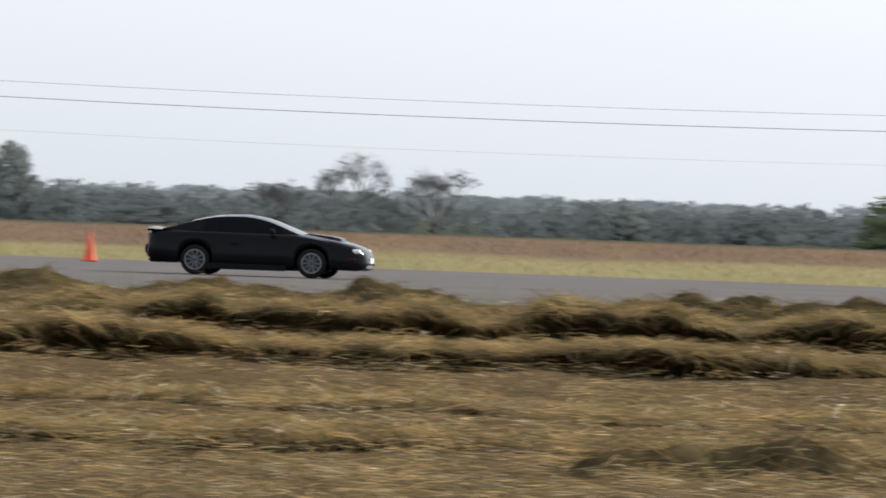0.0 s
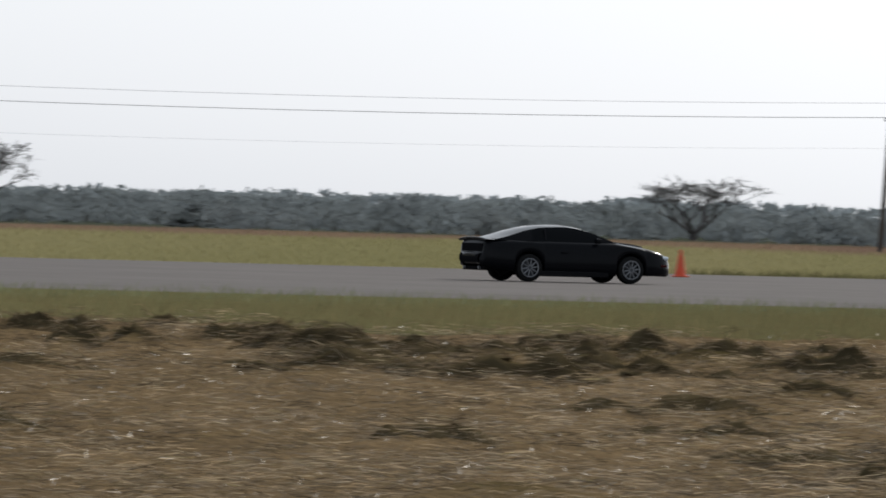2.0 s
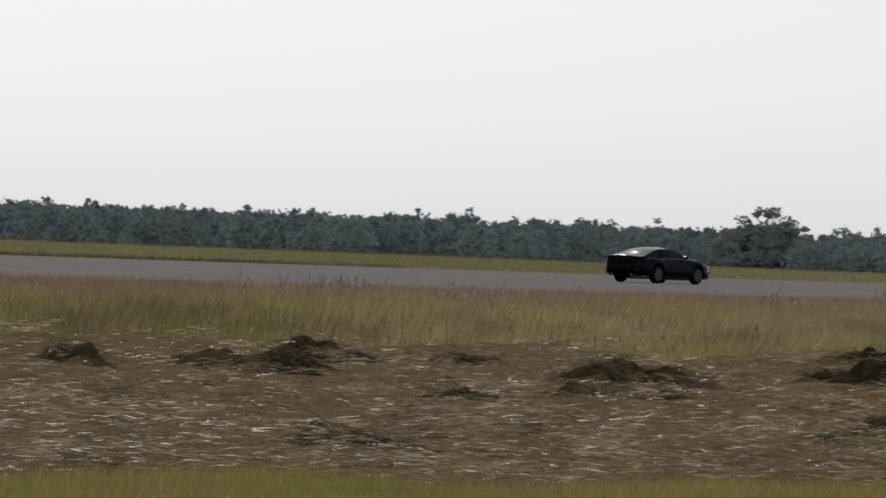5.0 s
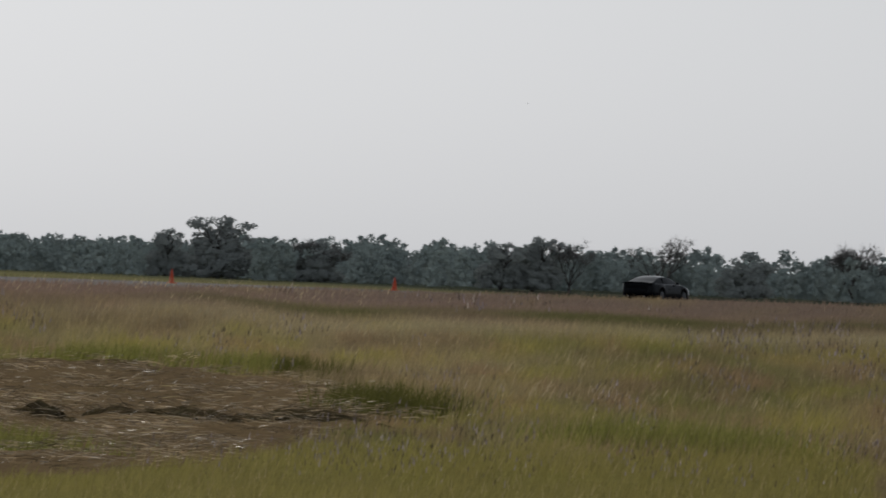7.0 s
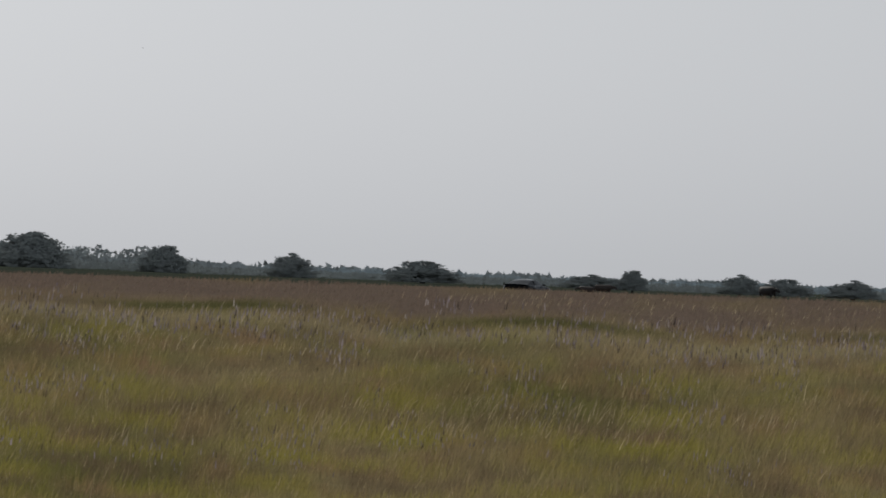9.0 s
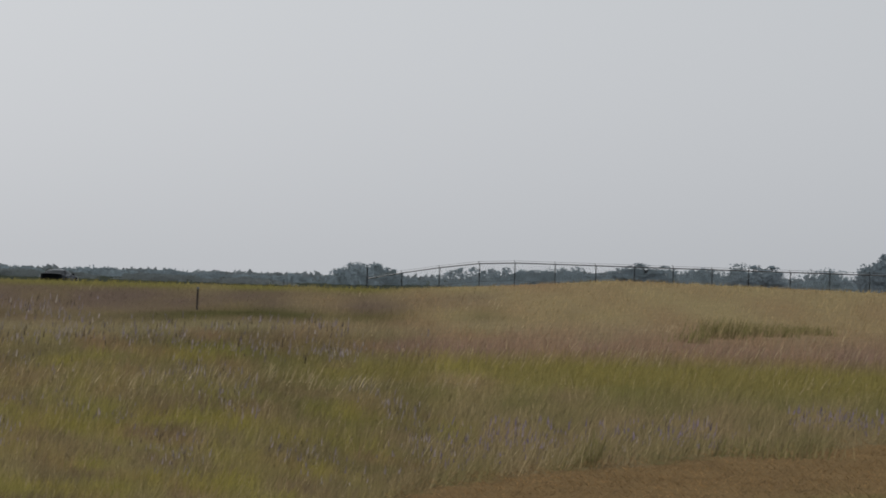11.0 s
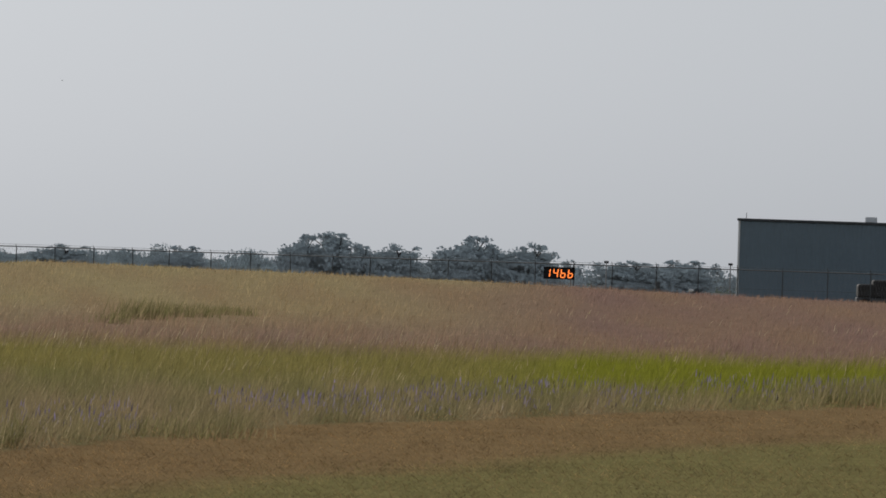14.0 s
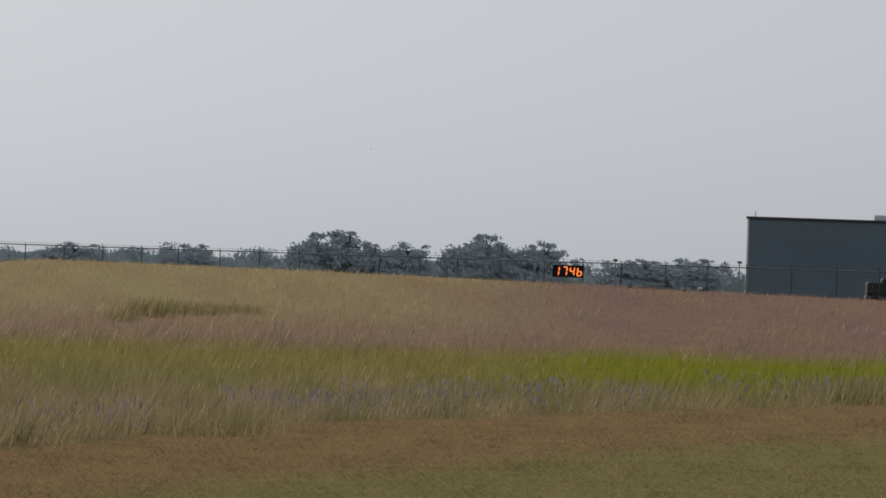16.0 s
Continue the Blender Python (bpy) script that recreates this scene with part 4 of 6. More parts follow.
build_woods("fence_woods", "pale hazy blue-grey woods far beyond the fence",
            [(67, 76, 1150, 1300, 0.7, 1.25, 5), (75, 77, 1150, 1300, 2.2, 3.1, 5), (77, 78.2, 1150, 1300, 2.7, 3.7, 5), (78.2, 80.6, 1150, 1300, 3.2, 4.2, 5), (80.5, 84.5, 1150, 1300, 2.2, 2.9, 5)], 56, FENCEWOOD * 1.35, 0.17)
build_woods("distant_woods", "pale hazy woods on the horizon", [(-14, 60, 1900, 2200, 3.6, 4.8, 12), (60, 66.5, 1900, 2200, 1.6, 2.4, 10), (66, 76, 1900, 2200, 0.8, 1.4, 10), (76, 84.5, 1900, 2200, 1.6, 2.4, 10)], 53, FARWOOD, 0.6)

def limbs(bm, r, a, d, length, rad, depth, tips, droop):
    b = a + d * length
    tube(bm, a, b, rad, rad * 0.62, 5 if depth > 2 else 3)
    if depth == 0:
        tips.append((b, d))
        return
    for k in range(2 if r.random() < 0.5 else 3):
        nd = (d + Vector((r.uniform(-1, 1), r.uniform(-1, 1), r.uniform(-droop, 0.7))) * 0.95).normalized()
        limbs(bm, r, a.lerp(b, r.uniform(0.6, 1.0)), nd, length * r.uniform(0.6, 0.82), rad * 0.56, depth - 1, tips, droop)


def twig_cloud(r, base, way, count, length, tint):
    """Fine twigs that fan out from the end of a limb."""
    d = np.array(way) * 0.6 + r.normal(0, 0.6, (count, 3)) + np.array((0, 0, 0.1))
    d /= np.linalg.norm(d, axis=1)[:, None]
    p = np.array(base) - d * length * 0.25 * r.random((count, 1))
    side = np.cross(d, r.normal(0, 1, (count, 3)))
    side *= 0.0042 / np.linalg.norm(side, axis=1)[:, None]
    co = np.stack([p - side, p + side, p + d * length * r.uniform(0.4, 1.1, (count, 1))], 1)
    return co.reshape(-1, 3), np.repeat(tint * r.normal(1, 0.15, (count, 1)), 3, axis=0)


def tree_kind(name, label, seed, depth, leaves, leaf, tint, droop=0.2, trunk=0.26, stems=1, clumps=0, low=0.05, twigs=0, puff=1.2):
    """A tree one metre high and about one wide; its copies are set to size."""
    r, nr = random.Random(seed), np.random.default_rng(seed)
    root = thing(name, label, "tree", Matrix())
    bm, tips = bmesh.new(), []
    if stems == 1:
        limbs(bm, r, Vector((0, 0, -0.02)), Vector((0.05, 0, 1)).normalized(), trunk, 0.017, depth, tips, droop)
    else:  # a short bole that parts low into spreading limbs
        tube(bm, (0, 0, -0.02), (0, 0, 0.09), 0.024, 0.02, 6)
        for k in range(stems):
            a = 6.283 * (k + r.uniform(-0.3, 0.3)) / stems
            limbs(bm, r, Vector((0, 0, 0.05)), Vector((0.75 * math.cos(a), 0.75 * math.sin(a), r.uniform(0.7, 1.3))).normalized(), trunk, 0.013, depth, tips, droop)
    top = max(v.co.z for v in bm.verts)
    wide = max(max(abs(v.co.x) for v in bm.verts), 0.2)
    fit = Matrix.Diagonal((0.42 / wide, 0.42 / wide, 0.9 / top, 1))
    bmesh.ops.transform(bm, matrix=fit, verts=bm.verts)
    part("trunk", bm, BARK, root)
    cos, tints = [], []
    for tp, way in tips:
        p = fit @ tp
        if twigs:
            co, t = twig_cloud(nr, p, way, twigs, 0.13, np.array((0.22, 0.21, 0.2)))
            cos.append(co)
            tints.append(t)
        co, t = leaf_cloud(nr, np.array(p), np.array((0.08, 0.08, 0.06)) * r.uniform(0.6, 1.3), leaves, leaf, tint)
        cos.append(co)
        tints.append(t)
    # the crown is a heap of clumps of unlike size, uneven at the outline and open between them
    ph = nr.uniform(0, 6.283, 4)
    for k in range(clumps):
        d = nr.normal(0, 1, 3)
        d /= np.linalg.norm(d)
        d[2] = abs(d[2])
        lump = 1 + 0.09 * math.sin(4 * d[0] + ph[0]) + 0.06 * math.sin(7 * d[0] + 3 * d[2] + ph[1]) + 0.05 * math.sin(11 * d[2] + ph[2])
        p = d * nr.random() ** 0.38 * lump * np.array((0.42, 0.38, 0.80))
        p[2] = max(p[2] + 0.04, low)
        size = np.array((0.085, 0.08, 0.07)) * nr.uniform(0.5, 1.25) * puff
        tone = tint * nr.uniform(0.93, 1.07)
        for co, t in (leaf_cloud(nr, p * np.array((0.85, 0.85, 0.9)), size * 0.8, leaves // 3, leaf * 1.9, tone), leaf_cloud(nr, p, size, leaves, leaf, tone)):
            co[:, 2] = np.maximum(co[:, 2], 0)
            cos.append(co)
            tints.append(t)
    co, t = np.concatenate(cos), np.concatenate(tints)
    out = np.repeat((co.reshape(-1, 3, 3).mean(1) - np.array((0, 0.8, 0.1))) * np.array((0.35, 1.5, 0.4)) + nr.normal(0, 0.1, (len(co) // 3, 3)), 3, axis=0)
    cr = new("crown", tinted_mesh("crown", co, np.arange(len(co)).reshape(-1, 3), t, LEAF, out / np.linalg.norm(out, axis=1)[:, None]))
    cr.parent = root
    return root


LEAFY = [tree_kind("tree", "grey-green bushy mesquite tree in the field edge", 60 + k, 3, 34, 0.026, NEARWOOD, clumps=125, low=0.04, trunk=0.14) for k in range(4)]
GREENS = [tree_kind("tree", "fresh green rounded tree beside the field", 70 + k, 3, 34, 0.026, np.array((0.17, 0.195, 0.11)), clumps=125, low=0.04, trunk=0.14) for k in range(2)]
SHRUBS = [tree_kind("shrub", "low dark rounded shrub in the grass", 80 + k, 2, 34, 0.03, NEARWOOD * 0.95, trunk=0.1, clumps=100, low=0.02) for k in range(3)]
# these far trees carry their haze in a pale bluish leaf tint
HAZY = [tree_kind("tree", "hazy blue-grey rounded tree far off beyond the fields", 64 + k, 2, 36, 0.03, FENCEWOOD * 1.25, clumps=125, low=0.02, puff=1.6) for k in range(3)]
EVEN = [tree_kind("tree", "dark blue-green mesquite tree standing above its woods", 74 + k, 3, 34, 0.026, NEARWOOD * 1.2, clumps=125, low=0.04) for k in range(3)]
HAZY_SHRUBS = [tree_kind("shrub", "soft grey-green shrub beyond the open field", 84 + k, 2, 40, 0.03, NEARWOOD * 1.15, trunk=0.1, clumps=100, low=0.02, puff=1.5) for k in range(2)]
BARES = [tree_kind("bare_tree", "thin leafless tree with fine spreading twigs", 90 + k, 4, 2, 0.014, np.array((0.24, 0.24, 0.225)), droop=0.2, trunk=0.22, stems=5, twigs=4) for k in range(4)]

# standing places: bearing, distance, height, width
PLACES_LEAFY_A = [
    (-11.93, 572, 4.4, 5.1), (-8.25, 566, 2.1, 3.7), (-7.50, 565, 1.9, 3.7), (-2.78, 561, 3.9, 5.3), (-2.01, 560, 3.9, 9.3),
    (-0.83, 560, 3.0, 6.7), (1.24, 560, 2.3, 4.7), (1.24, 560, 2.8, 4.0), (3.47, 561, 2.8, 10.0), (3.56, 561, 2.4, 11.3),
    (7.96, 565, 3.1, 10.1), (8.68, 566, 2.7, 4.0), (9.16, 567, 2.5, 3.7), (10.24, 569, 2.2, 6.1), (13.06, 575, 2.4, 7.5),
    (23.89, 612, 1.8, 4.4), (26.53, 626, 2.7, 3.0), (27.31, 630, 3.1, 5.2), (29.61, 644, 2.8, 4.6), (36.09, 693, 3.8, 5.8),
]
PLACES_LEAFY_B = [
    (37.61, 707, 2.9, 5.9), (39.28, 723, 4.3, 7.7), (39.37, 724, 4.5, 6.9), (40.11, 732, 3.3, 7.8), (55.64, 650, 4.3, 6.2),
    (57.89, 650, 3.6, 3.1), (59.73, 650, 3.3, 3.1), (60.41, 650, 3.3, 3.1), (61.73, 650, 3.4, 3.1), (62.03, 650, 4.3, 5.8),
    (62.60, 650, 3.0, 4.6), (63.73, 650, 3.3, 3.9), (63.92, 650, 3.7, 4.6), (65.19, 650, 3.3, 3.9), (67.30, 850, 2.5, 7.1),
    (78.14, 1100, 5.0, 3.9), (78.35, 1100, 5.3, 6.5), (78.72, 1100, 4.3, 5.2), (79.12, 1100, 5.4, 5.8), (79.29, 1100, 4.6, 3.9),
]
PLACES_LEAFY_C = [
    (79.50, 1100, 4.9, 5.8),
]
PLACES_SHRUB_A = [
    (-11.11, 571, 1.7, 4.4), (-1.14, 560, 2.9, 7.3), (17.59, 587, 1.8, 5.6), (19.05, 592, 1.9, 5.3), (21.23, 601, 1.4, 4.3),
    (28.59, 638, 2.6, 9.9), (31.60, 658, 3.7, 8.2), (32.32, 663, 3.5, 7.9), (34.29, 678, 2.2, 5.6), (67.26, 850, 2.4, 7.5),
    (68.06, 850, 1.8, 4.5), (68.08, 850, 1.9, 5.1), (68.83, 850, 1.7, 4.8), (69.62, 850, 1.5, 7.5), (70.62, 850, 1.0, 6.0),
    (70.87, 850, 1.4, 3.5), (71.51, 850, 1.4, 4.5), (71.78, 850, 1.2, 5.5), (72.18, 850, 1.1, 5.1), (72.19, 850, 1.1, 4.5),
]
PLACES_SHRUB_B = [
    (72.19, 850, 1.3, 4.5), (76.73, 1100, 3.1, 5.8), (77.44, 1100, 3.3, 5.2), (78.52, 1100, 4.0, 3.9), (80.10, 1100, 3.3, 5.8),
    (80.41, 1100, 3.5, 7.1),
]
PLACES_BARE_A = [
    (-10.34, 569, 2.9, 3.7), (-9.91, 568, 4.5, 5.0), (-9.38, 568, 3.7, 5.3), (-2.79, 561, 3.8, 5.0), (17.25, 586, 3.2, 3.5),
    (19.86, 595, 4.9, 9.2), (24.21, 614, 3.9, 9.5), (34.87, 683, 3.3, 4.1), (36.87, 700, 4.9, 8.7), (38.76, 718, 3.3, 6.0),
    (38.77, 718, 3.0, 5.1), (40.79, 740, 3.7, 5.3), (41.52, 748, 4.7, 7.1), (41.53, 748, 4.8, 7.1), (42.08, 755, 3.9, 5.4),
    (42.63, 761, 4.4, 5.4), (43.23, 769, 4.8, 5.5), (43.24, 769, 4.7, 6.4), (43.77, 775, 5.4, 7.4), (43.78, 776, 5.7, 7.4),
]
PLACES_BARE_B = [
    (44.45, 784, 5.3, 6.5), (45.17, 794, 5.0, 7.6), (56.98, 650, 4.0, 4.2), (58.18, 650, 3.4, 3.1), (58.92, 650, 3.4, 4.6),
    (59.99, 650, 3.9, 3.1), (60.03, 650, 3.8, 3.9), (62.65, 650, 2.8, 4.6), (64.14, 650, 3.4, 3.9), (64.68, 650, 3.8, 4.6),
    (65.83, 650, 3.8, 4.6), (65.87, 650, 3.5, 4.6), (66.52, 650, 4.0, 3.9),
]
PLACES_GREEN_TREE_A = [
    (-6.55, 564, 3.2, 7.4), (-5.00, 562, 4.5, 12.0), (10.24, 569, 2.0, 5.4),
]
LEAFY_PLACES = PLACES_LEAFY_A + PLACES_LEAFY_B + PLACES_LEAFY_C
SHRUB_PLACES = PLACES_SHRUB_A + PLACES_SHRUB_B
BARE_PLACES = PLACES_BARE_A + PLACES_BARE_B
GREEN_PLACES = PLACES_GREEN_TREE_A


def set_trees():
    r = random.Random(12)
    used = set()
    for kinds, places, group in ((LEAFY, LEAFY_PLACES, "bushy trees"), (SHRUBS, SHRUB_PLACES, "shrubs"), (BARES, BARE_PLACES, "bare trees"), (GREENS, GREEN_PLACES, "green trees")):
        # broad clumps are several plants side by side
        spots = []
        for b, d, h, w in places:
            k = max(1, round(w / h / 2.3)) if kinds is LEAFY or kinds is GREENS else 1
            for j in range(k):
                spots.append((b + math.degrees((j - (k - 1) / 2) * w / k / d), d + r.uniform(-1, 1) * (k > 1), h * (r.uniform(0.82, 1.0) if k > 1 else 1.0), w / k * (1.35 if k > 1 else 1.0)))
        for i, (b, d, h, w) in enumerate(spots):
            look_alikes = kinds
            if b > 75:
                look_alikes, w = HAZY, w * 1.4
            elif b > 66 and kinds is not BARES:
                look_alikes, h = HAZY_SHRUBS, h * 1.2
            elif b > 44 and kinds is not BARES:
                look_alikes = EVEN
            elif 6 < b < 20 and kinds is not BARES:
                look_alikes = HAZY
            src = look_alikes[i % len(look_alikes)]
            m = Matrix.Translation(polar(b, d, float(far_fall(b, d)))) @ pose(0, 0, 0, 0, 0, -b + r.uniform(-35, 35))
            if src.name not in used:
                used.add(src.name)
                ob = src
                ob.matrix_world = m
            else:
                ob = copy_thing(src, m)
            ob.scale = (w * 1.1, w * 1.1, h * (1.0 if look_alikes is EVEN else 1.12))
            tagged(ob, group=group)


set_trees()


# ---- power line ----
def power_line():
    line = 450.0
    tan_b = [-0.228, -0.0534, 0.1221, 0.2965, 0.4742, 0.6525, 0.8270, 1.0014, 1.176]
    tops = [7.0, 7.1, 7.4, 7.5, 7.6, 7.6, 7.3, 6.9, 6.9]
    tips = []
    for k, (tb, top) in enumerate(zip(tan_b, tops)):
        x = line * tb
        b = math.degrees(math.atan(tb))
        lean = 4.5 if b < 20 else 3.0 if b < 35 else 1.5
        off = top * math.sin(radians(lean)) / math.cos(radians(b))
        m = Matrix.Translation((x - off, line, 0)) @ pose(0, 0, 0, 0, 0, -b) @ pose(0, 0, 0, 0, lean, 0)
        root = thing("power_pole", "weathered wooden power pole leaning slightly over the brush", "power pole", m, "power poles")
        bm = bmesh.new()
        tube(bm, (0, 0, -0.2), (0, 0, top), 0.16, 0.11, 10)
        part("shaft", bm, POLEWOOD, root)
        for z, dx in ((top - 0.75, -0.25), (top - 0.75, 0.22)):
            bm = bmesh.new()
            tube(bm, (0, 0, z), (dx, 0, z - 0.05), 0.03, 0.03, 6)
            tube(bm, (dx, 0, z - 0.06), (dx, 0, z + 0.16), 0.06, 0.04, 8)
            part("insulator", bm, METAL, root)
        bm = bmesh.new()
        tube(bm, (0, 0, top), (0, 0, top + 0.18), 0.05, 0.03, 8)
        part("cap", bm, METAL, root)
        if k in (2,):
            bm = bmesh.new()
            tube(bm, (-0.32, 0, top - 1.3), (-0.32, 0, top - 0.75), 0.16, 0.16, 10)
            part("transformer", bm, METAL, root, "small grey transformer can")
        tips.append([m @ Vector(p) for p in ((0, 0, top + 0.15), (-0.25, 0, top - 0.62), (0, 0, top - 2.2))])
    for w in range(3):
        for a, b in zip(tips[:-1], tips[1:]):
            verts, faces = [], []
            p, q = a[w], b[w]
            base = len(verts)
            for i in range(13):
                u = i / 12
                c = p.lerp(q, u) - Vector((0, 0, 4 * 0.55 * u * (1 - u)))
                rad = (0.009, 0.016, 0.004)[w]
                for a_ in range(3):
                    verts.append(c + Vector((0, math.cos(a_ * 2.094) * rad, math.sin(a_ * 2.094) * rad)))
            for i in range(12):
                for a_ in range(3):
                    n = (a_ + 1) % 3
                    faces.append((base + i * 3 + a_, base + i * 3 + n, base + i * 3 + 3 + n, base + i * 3 + 3 + a_))
            tagged(new("power_cable", mesh_from("power_cable", verts, faces, WIRE)), "thin dark power cable sagging between poles", "cable", "power cables")


power_line()


# ---- cones ----
def traffic_cone():
    root = thing("traffic_cone", "orange traffic cone on a square foot", "traffic cone", Matrix(), "traffic cones")
    bm = bmesh.new()
    tube(bm, (0, 0, 0.04), (0, 0, 0.72), 0.15, 0.035, 14)
    part("cone_body", bm, ORANGE, root)
    bm = bmesh.new()
    box(bm, 0, 0, 0.022, 0.38, 0.38, 0.044, 0.012)
    part("foot", bm, ORANGE, root)
    return root


def set_cones():
    src, first = traffic_cone(), True
    spots = [(b, 232.0) for b in (-11.43, -3.2, 5.68, 15.4, 24.14, 30.44, 37.64, 37.71, 37.79, 45.77, 57.78, 59.35, 61.77, 63.1)]
    spots += [(34.28, 178.0), (41.82, 190.0), (41.89, 190.0), (41.96, 190.0)]
    for b, y in spots:
        m = Matrix.Translation((y * math.tan(radians(b)), y, runway_height(y * math.tan(radians(b))))) @ pose(0, 0, 0, 0, 0, b * 7)
        if 41.5 < b < 42:
            m = m @ Matrix.Diagonal((0.8, 0.8, 0.72, 1))
        if first:
            src.matrix_world, first = m, False
        else:
            copy_thing(src, m)


set_cones()


# ---- the race car: x forward, y to its left, wheels on z = 0 ----
def interp(x, pts):
    return float(np.interp(x, [p[0] for p in pts], [p[1] for p in pts]))


TOP_LINE = [(0.0, 0.60), (0.03, 0.63), (0.075, 0.655), (0.09, 0.78), (0.105, 0.90), (0.16, 0.94), (0.45, 0.965), (0.9, 0.97), (2.9, 0.95), (3.35, 0.945), (3.75, 0.90), (4.25, 0.82), (4.6, 0.735), (4.75, 0.67), (4.86, 0.57), (4.9, 0.48), (4.915, 0.40)]
LOW_LINE = [(0.0, 0.50), (0.05, 0.38), (0.2, 0.31), (0.9, 0.23), (1.6, 0.19), (3.5, 0.18), (4.3, 0.20), (4.75, 0.19), (4.86, 0.24), (4.915, 0.32)]
HALF_WIDTH = [(0.0, 0.40), (0.03, 0.58), (0.08, 0.70), (0.16, 0.79), (0.3, 0.865), (0.8, 0.93), (2.0, 0.925), (3.6, 0.94), (4.2, 0.92), (4.5, 0.86), (4.75, 0.72), (4.87, 0.55), (4.915, 0.42)]
ROOF_LINE = [(0.40, 0.985), (0.7, 1.06), (1.1, 1.20), (1.45, 1.285), (1.8, 1.32), (2.2, 1.325), (2.5, 1.29), (2.75, 1.225), (3.1, 1.085), (3.42, 0.945)]
REAR_AXLE, FRONT_AXLE, WHEEL = 1.17, 3.75, 0.325


def loft(sections, close=False):
    bm = bmesh.new()
    rows = [[bm.verts.new(p) for p in s] for s in sections]
    n = len(rows[0])
    for a, b in zip(rows[:-1], rows[1:]):
        for i in range(n if close else n - 1):
            j = (i + 1) % n
            bm.faces.new((a[i], a[j], b[j], b[i]))
    if close:
        bm.faces.new(rows[0])
        bm.faces.new(list(reversed(rows[-1])))
    return bm


def car_body():
    xs = sorted(set([0, 0.015, 0.03, 0.05, 0.075, 0.09, 0.105, 0.16, 0.3, 0.5, 0.7] + [REAR_AXLE + 0.40 * math.sin(a * math.pi / 14) for a in range(-7, 8)]
                    + [1.8, 2.1, 2.4, 2.7, 3.0, 3.25] + [FRONT_AXLE + 0.40 * math.sin(a * math.pi / 14) for a in range(-7, 8)] + [4.3, 4.45, 4.6, 4.7, 4.8, 4.86, 4.9, 4.915]))
    out = []
    for x in xs:
        w, top, low = interp(x, HALF_WIDTH), interp(x, TOP_LINE), interp(x, LOW_LINE)
        arch = low
        for ax in (REAR_AXLE, FRONT_AXLE):
            if abs(x - ax) < 0.40:
                arch = max(arch, WHEEL + math.sqrt(max(0, 0.385 ** 2 - (x - ax) ** 2)) if abs(x - ax) < 0.385 else low)
        mid = arch + (top - arch) * 0.45
        half = [(0.55 * w, low + 0.02), (0.62 * w, low + 0.02), (0.63 * w, arch), (0.97 * w, arch), (w, arch + (mid - arch) * 0.5), (w * 0.995, mid),
                (w * 0.965, top - 0.10 * min(1, (top - arch) * 2)), (w * 0.90, top - 0.03), (w * 0.78, top), (0.4 * w, top + 0.018)]
        ring = [(x, y, z) for y, z in half] + [(x, 0, top + 0.024)] + [(x, -y, z) for y, z in reversed(half)]
        out.append(ring)
    return loft(out, close=True)


def cabin_sections():
    out = []
    for x in (0.40, 0.6, 0.85, 1.1, 1.3, 1.5, 1.7, 1.95, 2.2, 2.42, 2.6, 2.8, 3.05, 3.25, 3.42):
        base, top = interp(x, TOP_LINE) - 0.02, max(interp(x, ROOF_LINE), interp(x, TOP_LINE) + 0.012)
        k = (top - 0.95) / 0.38
        wb, wt = 0.80 - 0.08 * abs(x - 2.0) / 1.6, 0.72 - 0.16 * k
        out.append((x, [(wb, base), (wb - (wb - wt) * 0.55, base + (top - base) * 0.62), (wt, top - 0.035 * k), (wt * 0.6, top), (0, top + 0.012)]))
    return out


def strip(secs, i0, i1, side, lift=0.0):
    rows = []
    for x, half in secs:
        pts = half[i0:i1 + 1]
        rows.append([(x, side * (y + lift), z + lift) for y, z in pts])
    return rows


